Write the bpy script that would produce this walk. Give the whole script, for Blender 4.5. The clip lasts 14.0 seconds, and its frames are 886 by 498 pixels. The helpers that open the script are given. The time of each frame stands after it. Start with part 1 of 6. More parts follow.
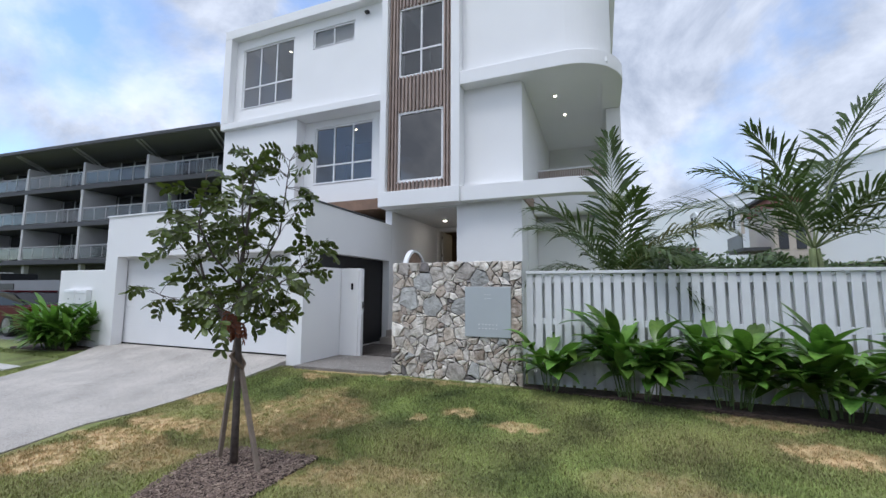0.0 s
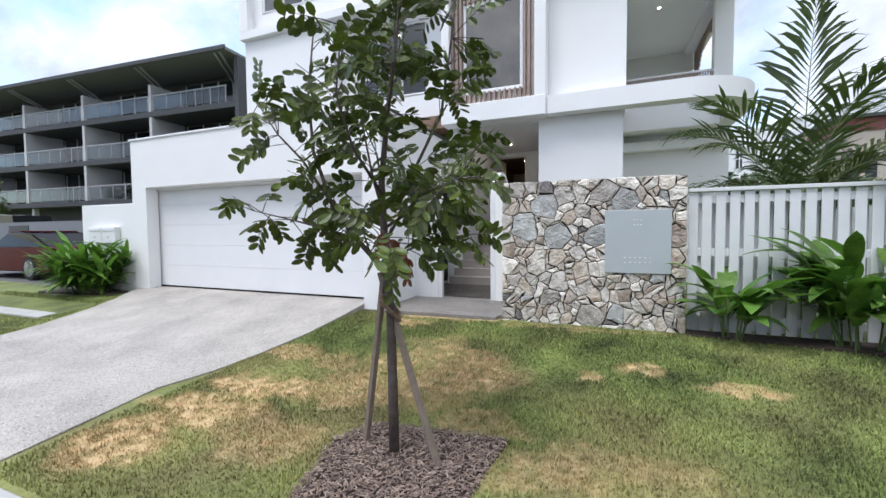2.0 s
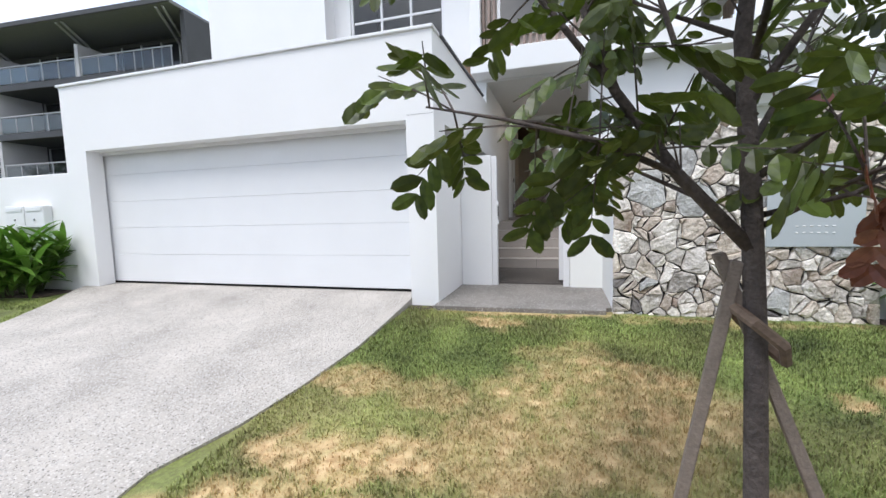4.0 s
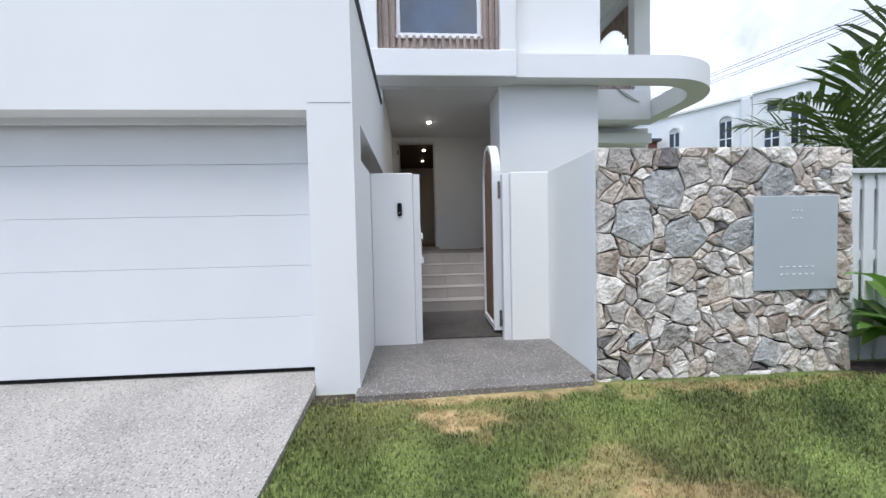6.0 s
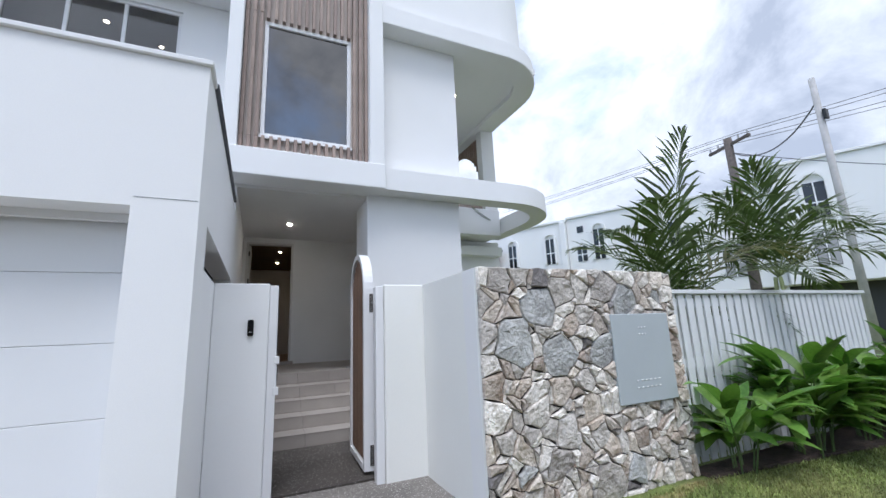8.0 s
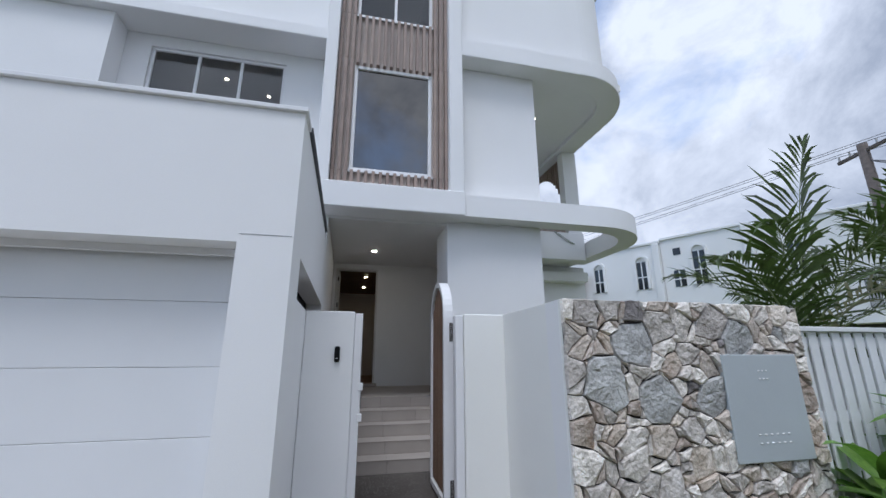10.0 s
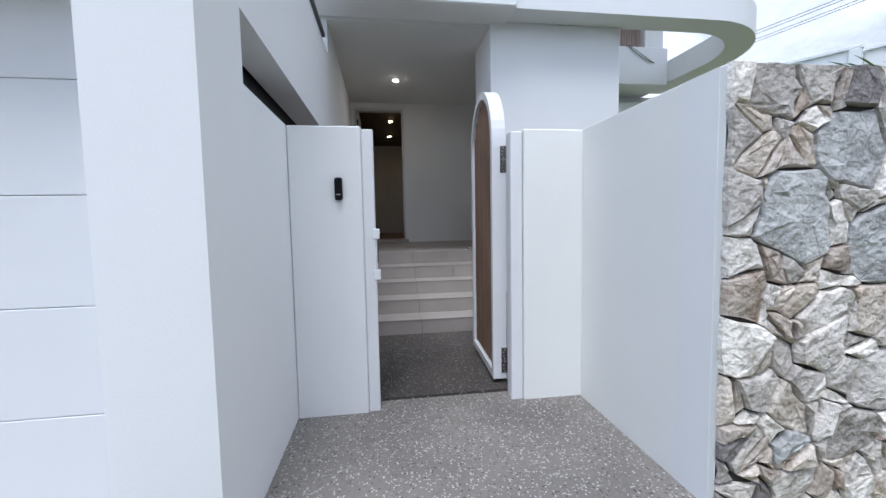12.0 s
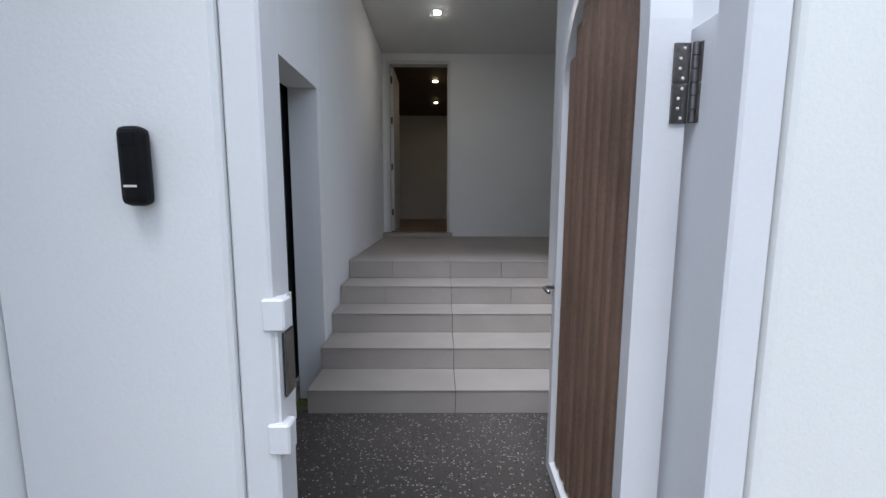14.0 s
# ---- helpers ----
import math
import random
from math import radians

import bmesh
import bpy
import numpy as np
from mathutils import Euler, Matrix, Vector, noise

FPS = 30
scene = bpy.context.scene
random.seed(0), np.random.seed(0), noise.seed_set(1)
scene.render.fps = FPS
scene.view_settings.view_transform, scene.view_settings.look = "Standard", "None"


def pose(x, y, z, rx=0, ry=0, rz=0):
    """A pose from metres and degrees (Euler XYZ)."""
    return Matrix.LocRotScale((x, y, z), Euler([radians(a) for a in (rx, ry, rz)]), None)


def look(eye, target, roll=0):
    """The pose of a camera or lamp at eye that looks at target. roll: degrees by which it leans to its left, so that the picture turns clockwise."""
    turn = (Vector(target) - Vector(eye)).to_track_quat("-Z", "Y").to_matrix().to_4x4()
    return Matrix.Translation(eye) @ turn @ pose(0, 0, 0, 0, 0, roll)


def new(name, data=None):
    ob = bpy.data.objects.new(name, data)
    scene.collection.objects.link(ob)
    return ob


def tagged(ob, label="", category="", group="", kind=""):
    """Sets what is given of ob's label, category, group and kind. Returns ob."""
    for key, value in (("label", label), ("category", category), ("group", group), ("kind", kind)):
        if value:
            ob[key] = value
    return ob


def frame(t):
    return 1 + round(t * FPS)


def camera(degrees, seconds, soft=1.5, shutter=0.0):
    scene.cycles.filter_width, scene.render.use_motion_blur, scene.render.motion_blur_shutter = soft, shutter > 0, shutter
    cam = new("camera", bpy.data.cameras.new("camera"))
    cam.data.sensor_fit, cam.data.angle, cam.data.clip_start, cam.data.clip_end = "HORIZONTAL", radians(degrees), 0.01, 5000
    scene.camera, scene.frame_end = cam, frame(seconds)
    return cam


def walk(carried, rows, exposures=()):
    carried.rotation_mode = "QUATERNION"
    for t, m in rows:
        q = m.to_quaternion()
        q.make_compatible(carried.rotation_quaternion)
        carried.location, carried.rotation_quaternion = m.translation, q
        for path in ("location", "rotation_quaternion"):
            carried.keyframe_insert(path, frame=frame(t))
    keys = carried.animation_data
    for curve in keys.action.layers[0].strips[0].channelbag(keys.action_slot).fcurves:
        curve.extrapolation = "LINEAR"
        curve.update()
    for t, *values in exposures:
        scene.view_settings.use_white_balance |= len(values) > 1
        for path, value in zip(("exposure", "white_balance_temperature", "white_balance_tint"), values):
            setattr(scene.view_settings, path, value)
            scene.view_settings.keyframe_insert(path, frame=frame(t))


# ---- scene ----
cam = camera(95.2, 14.0)
METRES, EYE, TILT, LEAN, TURN = 9.8, 1.5, 0.0, 0.0, 21.3
ROWS = [
    (0.0, 0.0, 0.0, 0.0, -0.03, 5.77, -0.26),
    (0.5, -0.0404, 0.0314, -0.0038, 0.83, 3.46, 0.13),
    (1.0, -0.083, 0.0651, -0.0083, 1.38, 1.28, 0.46),
    (1.5, -0.1237, 0.1052, -0.0148, 1.42, -0.81, 0.51),
    (2.0, -0.1636, 0.1426, -0.0191, 0.69, -2.56, 0.47),
    (2.5, -0.2002, 0.1825, -0.0249, -0.63, -3.98, 0.49),
    (3.0, -0.2397, 0.2207, -0.0288, -2.26, -5.06, 0.81),
    (3.5, -0.2743, 0.2597, -0.0335, -3.62, -5.58, 1.28),
    (6.0, -0.3429, 0.4679, -0.0205, -25.54, -2.13, 1.24),
    (6.5, -0.3399, 0.4858, -0.0184, -37.38, -2.2, 1.08),
    (7.0, -0.3373, 0.5019, -0.0166, -46.38, -0.71, 1.14),
    (7.5, -0.3341, 0.5077, -0.0108, -48.73, 4.14, 1.71),
    (8.0, -0.3359, 0.5075, -0.0034, -45.46, 11.5, 2.43),
    (10.5, -0.3306, 0.5146, 0.0038, -32.88, 14.94, 0.77),
    (11.0, -0.3161, 0.5476, -0.004, -31.58, 5.1, 0.91),
    (11.5, -0.2945, 0.5849, -0.0117, -30.71, -1.09, 1.21),
    (12.0, -0.2664, 0.6266, -0.0135, -29.65, -4.2, 1.01),
    (12.5, -0.2395, 0.6719, -0.0128, -27.85, -5.28, 0.81),
    (13.0, -0.2095, 0.7102, -0.0099, -25.67, -5.83, 0.62),
    (13.5, -0.1875, 0.7514, -0.0079, -23.61, -6.22, 0.36),
    (14.0, -0.1687, 0.7899, -0.0018, -21.19, -6.51, 0.05),
]
EXPO = [(0.0, -0.2, 5850, 11), (1.5, 0.12, 6000, 11), (3.0, 0.32, 6150, 11), (3.5, 0.38, 6200, 11), (6.5, 0.12, 5900, 11), (7.5, 0.2, 5900, 11), (8.0, 0.06, 5850, 11), (10.5, -0.4, 5750, 11), (11.5, 0.05, 5750, 11), (12.5, 0.16, 5750, 10), (14.0, 0.26, 5700, 10)]
PATH = [(t, pose(0, 0, EYE, TILT, LEAN, TURN) @ pose(METRES * x, METRES * y, METRES * z, 90 + pitch, roll, yaw)) for t, x, y, z, yaw, pitch, roll in ROWS if t < 12.4]
PATH += [
    (12.5, look((-4.578, 5.260, 1.380), (-4.359, 7.239, 1.190), -0.7)),
    (13.0, look((-4.446, 5.715, 1.419), (-4.298, 7.698, 1.199), -0.6)),
    (13.5, look((-4.388, 6.162, 1.446), (-4.307, 8.147, 1.213), -0.3)),
    (14.0, look((-4.390, 6.601, 1.510), (-4.368, 8.585, 1.263), 0.2)),
]
walk(cam, PATH, EXPO)


# ---- light ----
world = bpy.data.worlds.new("sky")
scene.world = world
world.use_nodes = True
wn, wl = world.node_tree.nodes, world.node_tree.links
wn.clear()
SUN_EL, SUN_ROT = radians(65), radians(200)


def wnode(kind, **kw):
    n = wn.new(kind)
    for k, v in kw.items():
        n.inputs[k].default_value = v
    return n


sky = wn.new("ShaderNodeTexSky")
sky.sky_type, sky.sun_disc, sky.sun_elevation, sky.sun_rotation = "NISHITA", False, SUN_EL, SUN_ROT
coord = wn.new("ShaderNodeTexCoord")
squash = wn.new("ShaderNodeMapping")
squash.inputs["Scale"].default_value = (1.0, 1.0, 1.25)
squash.inputs["Location"].default_value = (0.35, 0.1, 0.2)
cloud = wnode("ShaderNodeTexNoise", Scale=2.1, Detail=9.0, Roughness=0.55, Distortion=0.25)
cover = wn.new("ShaderNodeValToRGB")
cover.color_ramp.elements[0].position, cover.color_ramp.elements[0].color = 0.31, (0, 0, 0, 1)
cover.color_ramp.elements[1].position, cover.color_ramp.elements[1].color = 0.455, (1, 1, 1, 1)
depth = wnode("ShaderNodeTexNoise", Scale=3.6, Detail=7.0, Roughness=0.6, Distortion=0.3)
tone = wn.new("ShaderNodeValToRGB")
tone.color_ramp.elements[0].position, tone.color_ramp.elements[0].color = 0.35, (4.6, 5.0, 5.8, 1)
tone.color_ramp.elements[1].position, tone.color_ramp.elements[1].color = 0.62, (9.8, 10.0, 10.5, 1)
mixw = wn.new("ShaderNodeMix")
mixw.data_type = "RGBA"
bg = wnode("ShaderNodeBackground", Strength=0.12)
wout = wn.new("ShaderNodeOutputWorld")
wl.new(coord.outputs["Generated"], squash.inputs["Vector"])
wl.new(squash.outputs[0], cloud.inputs["Vector"])
wl.new(squash.outputs[0], depth.inputs["Vector"])
split = wn.new("ShaderNodeSeparateXYZ")
lean = wn.new("ShaderNodeMath")
lean.operation, lean.inputs[1].default_value = "MULTIPLY_ADD", 0.16
bright = wn.new("ShaderNodeVectorMath")
bright.operation, bright.inputs[3].default_value = "SCALE", 2.6
wl.new(coord.outputs["Generated"], split.inputs[0])
wl.new(split.outputs["X"], lean.inputs[0])
wl.new(cloud.outputs["Fac"], lean.inputs[2])
wl.new(lean.outputs[0], cover.inputs["Fac"])
wl.new(sky.outputs[0], bright.inputs[0])
wl.new(depth.outputs["Fac"], tone.inputs["Fac"])
wl.new(cover.outputs["Color"], mixw.inputs["Factor"])
wl.new(bright.outputs[0], mixw.inputs["A"])
wl.new(tone.outputs["Color"], mixw.inputs["B"])
wl.new(mixw.outputs["Result"], bg.inputs["Color"])
wl.new(bg.outputs[0], wout.inputs["Surface"])

sun = new("sun", bpy.data.lights.new("sun", "SUN"))
sun.data.energy, sun.data.angle, sun.data.color = 2.1, radians(24), (1.0, 0.97, 0.93)
sun.matrix_world = look((-2.8, -7.5, 17), (0, 0, 0))


# ---- materials ----
def material(name, color, rough=0.6, metal=0.0, spread=0.12, scale=6.0, fine=90.0, bump=0.0, bump_scale=None, vary=0.0,
             island=0.0, emit=0.0, spec=0.5, tint=None, coat=0.0):
    """A surface with colour at two scales, relief, and a shift from piece to piece."""
    m = bpy.data.materials.new(name)
    m.use_nodes = True
    n, l = m.node_tree.nodes, m.node_tree.links
    b = n["Principled BSDF"]
    b.inputs["Roughness"].default_value, b.inputs["Metallic"].default_value = rough, metal
    b.inputs["Specular IOR Level"].default_value = spec
    b.inputs["Coat Weight"].default_value = coat
    geo = n.new("ShaderNodeNewGeometry")
    big = n.new("ShaderNodeTexNoise")
    big.inputs["Scale"].default_value, big.inputs["Detail"].default_value = scale, 5
    small = n.new("ShaderNodeTexNoise")
    small.inputs["Scale"].default_value, small.inputs["Detail"].default_value = fine, 3
    for t in (big, small):
        l.new(geo.outputs["Position"], t.inputs["Vector"])
    add = n.new("ShaderNodeMath")
    add.operation = "MULTIPLY_ADD"
    add.inputs[1].default_value, add.inputs[2].default_value = 0.6, 0.0
    l.new(big.outputs["Fac"], add.inputs[0])
    add2 = n.new("ShaderNodeMath")
    add2.operation = "MULTIPLY_ADD"
    add2.inputs[1].default_value = 0.4
    l.new(small.outputs["Fac"], add2.inputs[0])
    l.new(add.outputs[0], add2.inputs[2])
    ramp = n.new("ShaderNodeValToRGB")
    lo = [max(0, c * (1 - spread)) for c in color]
    hi = [min(1, c * (1 + spread)) for c in (tint or color)]
    ramp.color_ramp.elements[0].position, ramp.color_ramp.elements[0].color = 0.34, (*lo, 1)
    ramp.color_ramp.elements[1].position, ramp.color_ramp.elements[1].color = 0.66, (*hi, 1)
    l.new(add2.outputs[0], ramp.inputs["Fac"])
    out = ramp.outputs["Color"]
    if vary or island:
        source = n.new("ShaderNodeObjectInfo").outputs["Random"] if vary else geo.outputs["Random Per Island"]
        amount = vary or island
        span = n.new("ShaderNodeMapRange")
        span.inputs["To Min"].default_value, span.inputs["To Max"].default_value = 1 - amount, 1 + amount
        l.new(source, span.inputs["Value"])
        hsv = n.new("ShaderNodeHueSaturation")
        l.new(span.outputs[0], hsv.inputs["Value"])
        hue = n.new("ShaderNodeMapRange")
        hue.inputs["To Min"].default_value, hue.inputs["To Max"].default_value = 0.5 - 0.03 * amount, 0.5 + 0.03 * amount
        l.new(source, hue.inputs["Value"])
        l.new(hue.outputs[0], hsv.inputs["Hue"])
        l.new(out, hsv.inputs["Color"])
        out = hsv.outputs["Color"]
    l.new(out, b.inputs["Base Color"])
    if bump:
        bt = n.new("ShaderNodeTexNoise")
        bt.inputs["Scale"].default_value, bt.inputs["Detail"].default_value = bump_scale or fine, 4
        l.new(geo.outputs["Position"], bt.inputs["Vector"])
        bn = n.new("ShaderNodeBump")
        bn.inputs["Strength"].default_value, bn.inputs["Distance"].default_value = bump, 0.02
        l.new(bt.outputs["Fac"], bn.inputs["Height"])
        l.new(bn.outputs[0], b.inputs["Normal"])
    if emit:
        b.inputs["Emission Color"].default_value, b.inputs["Emission Strength"].default_value = (*color, 1), emit
    return m


RENDER = material("white_render", (0.84, 0.84, 0.84), 0.75, spread=0.025, scale=0.9, fine=160, bump=0.05, bump_scale=140)
CREAM = material("cream_render", (0.85, 0.85, 0.815), 0.75, spread=0.03, scale=0.9, fine=160, bump=0.05, bump_scale=140)
GARAGE = material("garage_panel_paint", (0.78, 0.79, 0.80), 0.5, spread=0.02, scale=2, fine=200, bump=0.05, bump_scale=260)
METALW = material("white_powder_coat", (0.80, 0.80, 0.81), 0.35, spread=0.02, scale=4)
FENCEW = material("white_fence_paint", (0.76, 0.77, 0.78), 0.5, spread=0.04, scale=5, fine=80, bump=0.04)
# greyer white: shade of the porch and balcony put into the colour
CEIL = material("shaded_white_paint", (0.77, 0.77, 0.755), 0.85, spread=0.03, scale=1.5)
BLACK = material("black_powder_coat", (0.012, 0.012, 0.014), 0.45, spread=0.3)
FLASH = material("dark_flashing", (0.06, 0.065, 0.075), 0.4, metal=0.4, spread=0.15)
PLASTIC = material("black_plastic", (0.006, 0.006, 0.007), 0.5, spread=0.2, spec=0.15)
STEEL = material("brushed_steel", (0.36, 0.36, 0.37), 0.32, metal=1.0, spread=0.25, scale=30, fine=300)
HINGE = material("worn_hinge_steel", (0.20, 0.185, 0.175), 0.34, metal=1.0, spread=0.25, scale=25)
BRONZE = material("dark_steel", (0.12, 0.115, 0.11), 0.35, metal=1.0, spread=0.3, scale=20)
TIMBER = material("brown_timber_batten", (0.31, 0.235, 0.20), 0.6, spread=0.18, scale=3, fine=60, bump=0.1, vary=0.12)
GATEWOOD = material("gate_timber", (0.20, 0.122, 0.082), 0.5, spread=0.22, scale=3, fine=70, bump=0.1, vary=0.1)
TAUPE = material("taupe_panel", (0.60, 0.54, 0.50), 0.7, spread=0.06, scale=3)
DOORWHITE = material("door_paint", (0.62, 0.61, 0.59), 0.5, spread=0.03, scale=3)
# grey that puts the dimness of the unlit rooms into walls and ceilings
DARKROOM = material("dim_room_tone", (0.30, 0.29, 0.28), 0.8, spread=0.05, scale=1)
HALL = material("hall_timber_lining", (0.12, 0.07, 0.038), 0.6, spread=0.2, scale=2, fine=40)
ROOMFLOOR = material("timber_floor", (0.22, 0.13, 0.08), 0.4, spread=0.2, scale=3, fine=40)
STEP = material("stair_tile", (0.34, 0.305, 0.275), 0.62, spread=0.09, scale=3, fine=120, vary=0.05)
METER = material("grey_meter_box_paint", (0.47, 0.51, 0.53), 0.45, metal=0.0, spread=0.03, scale=3)
CONCRETE = material("plain_concrete", (0.54, 0.52, 0.49), 0.8, spread=0.10, scale=1.1, fine=180, bump=0.12, bump_scale=220)
KERB = material("kerb_concrete", (0.46, 0.45, 0.43), 0.85, spread=0.14, scale=5, fine=120, bump=0.15)
PARKING = material("worn_parking_asphalt", (0.13, 0.13, 0.13), 0.85, spread=0.25, scale=1.5, fine=120, bump=0.2, bump_scale=150)
ASPHALT = material("asphalt", (0.06, 0.06, 0.062), 0.85, spread=0.3, scale=2, fine=150, bump=0.3, bump_scale=200)
MORTAR = material("mortar", (0.045, 0.04, 0.037), 0.9, spread=0.2, scale=20)
STONES = [
    material("grey_stone", (0.50, 0.45, 0.39), 0.75, spread=0.42, scale=9, fine=55, bump=1.0, bump_scale=32, vary=0.22, tint=(0.54, 0.50, 0.46)),
    material("pale_stone", (0.80, 0.725, 0.635), 0.75, spread=0.42, scale=10, fine=60, bump=1.0, bump_scale=32, vary=0.22, tint=(0.70, 0.66, 0.61)),
    material("warm_stone", (0.56, 0.45, 0.35), 0.75, spread=0.38, scale=9, fine=60, bump=1.0, bump_scale=32, vary=0.22, tint=(0.6, 0.54, 0.48)),
    material("tan_stone", (0.46, 0.34, 0.25), 0.75, spread=0.3, scale=9, fine=60, bump=1.0, bump_scale=32, vary=0.22, tint=(0.52, 0.46, 0.40)),
    material("blue_stone", (0.45, 0.44, 0.42), 0.75, spread=0.34, scale=8, fine=60, bump=1.0, bump_scale=32, vary=0.22, tint=(0.44, 0.44, 0.43)),
    material("dark_stone", (0.22, 0.20, 0.195), 0.75, spread=0.3, scale=9, fine=70, bump=1.0, bump_scale=32, vary=0.14),
]
BARK = material("tree_bark", (0.095, 0.075, 0.065), 0.85, spread=0.35, scale=18, fine=90, bump=0.5, bump_scale=70)
STAKE = material("weathered_stake", (0.24, 0.19, 0.15), 0.8, spread=0.25, scale=8, fine=90, bump=0.3)
TIE = material("hessian_tie", (0.20, 0.14, 0.10), 0.9, spread=0.3, scale=20)
CARRED = material("car_red", (0.07, 0.001, 0.004), 0.35, spread=0.05, spec=0.12)
CARWHITE = material("car_white", (0.7, 0.7, 0.7), 0.3, spread=0.03, coat=0.5)
TYRE = material("tyre", (0.02, 0.02, 0.02), 0.8)
CARGLASS = material("car_glass", (0.010, 0.011, 0.013), 0.15, spread=0.1, spec=0.1)
GREYWALL = material("grey_render", (0.20, 0.21, 0.225), 0.8, spread=0.08, scale=1)
APTDARK = material("apartment_dark_cladding", (0.055, 0.057, 0.062), 0.7, spread=0.12, scale=1)
APTWHITE = material("apartment_white_wall", (0.50, 0.50, 0.51), 0.75, spread=0.05, scale=1)
APTGREY = material("apartment_soffit", (0.36, 0.36, 0.37), 0.75, spread=0.05, scale=1)
APTGLASS = material("apartment_window", (0.02, 0.023, 0.028), 0.06, spread=0.2, scale=0.5)
BEIGE = material("beige_render", (0.50, 0.44, 0.38), 0.8, spread=0.06, scale=0.6)
REDBAND = material("red_cladding", (0.26, 0.10, 0.09), 0.7, spread=0.1, scale=0.6)
POLEWOOD = material("pole_wood", (0.12, 0.10, 0.09), 0.85, spread=0.3, scale=8, fine=60)
POLECON = material("pole_concrete", (0.42, 0.41, 0.40), 0.85, spread=0.15, scale=4)
WIRE = material("wire", (0.10, 0.10, 0.11), 0.6)
SIGNWHITE = material("sign_white", (0.78, 0.78, 0.78), 0.5, spread=0.02)
SIGNTEXT = material("sign_text", (0.02, 0.02, 0.02), 0.6)
SIGNBLUE = material("sign_picture_blue", (0.10, 0.30, 0.50), 0.5, spread=0.6, scale=4, tint=(0.35, 0.5, 0.5))
SIGNYELLOW = material("sign_yellow", (0.75, 0.62, 0.03), 0.5, spread=0.03)
SOIL = material("dark_mulch_soil", (0.055, 0.038, 0.03), 0.95, spread=0.5, scale=14, fine=70, bump=0.8, bump_scale=45)
CHIP = material("bark_chip", (0.25, 0.185, 0.15), 0.9, spread=0.25, scale=12, fine=60, island=0.55)
DIMLAMP = material("dim_downlight_glow", (1.0, 0.82, 0.58), 0.5, emit=22.0)
HALLLAMP = material("warm_hall_downlight_glow", (1.0, 0.74, 0.42), 0.5, emit=80.0)
LAMP = material("downlight_glow", (1.0, 0.86, 0.68), 0.5, emit=300.0)


def leaf_material(name, color, tint, rough=0.45, island=0.3, through_light=0.25):
    m = material(name, color, rough, spread=0.2, scale=5, fine=40, island=island, tint=tint)
    n, l = m.node_tree.nodes, m.node_tree.links
    b = n["Principled BSDF"]
    tr = n.new("ShaderNodeBsdfTranslucent")
    tr.inputs["Color"].default_value = (color[0] * 2.2, color[1] * 2.2, color[2] * 1.2, 1)
    mix = n.new("ShaderNodeMixShader")
    mix.inputs[0].default_value = through_light
    l.new(b.outputs[0], mix.inputs[1])
    l.new(tr.outputs[0], mix.inputs[2])
    l.new(mix.outputs[0], n["Material Output"].inputs["Surface"])
    return m


LEAF = leaf_material("tree_leaf", (0.034, 0.052, 0.009), (0.105, 0.135, 0.018), 0.42, 0.5, 0.2)
DEAD = leaf_material("dead_leaf", (0.11, 0.035, 0.02), (0.20, 0.07, 0.035))
GINGER = leaf_material("broad_leaf", (0.065, 0.15, 0.028), (0.16, 0.27, 0.048), 0.3, 0.45)
GINGERSTEM = material("leaf_stem", (0.10, 0.15, 0.05), 0.5, spread=0.2)
FROND = leaf_material("palm_leaflet", (0.036, 0.062, 0.020), (0.085, 0.12, 0.034), 0.4, 0.35)
FROND2 = leaf_material("dry_palm_leaflet", (0.10, 0.11, 0.05), (0.16, 0.15, 0.07), 0.5, 0.35)
PALMSTEM = material("palm_stem", (0.20, 0.24, 0.10), 0.6, spread=0.25, scale=9)
HEDGE = leaf_material("hedge_leaf", (0.035, 0.062, 0.022), (0.07, 0.11, 0.03), 0.5, 0.4)


def glass_material(name, color=(1, 1, 1), rough=0.0):
    m = bpy.data.materials.new(name)
    m.use_nodes = True
    b = m.node_tree.nodes["Principled BSDF"]
    b.inputs["Base Color"].default_value = (*color, 1)
    b.inputs["Transmission Weight"].default_value, b.inputs["Roughness"].default_value, b.inputs["IOR"].default_value = 1.0, rough, 1.65
    return m


GLASS = glass_material("tinted_window_glass", (0.55, 0.57, 0.58))
FROST = glass_material("frosted_glass", (0.62, 0.68, 0.70), 0.35)
MIRRORGLASS = material("reflective_window_glass", (0.175, 0.168, 0.158), 0.02, metal=1.0, spread=0.02)


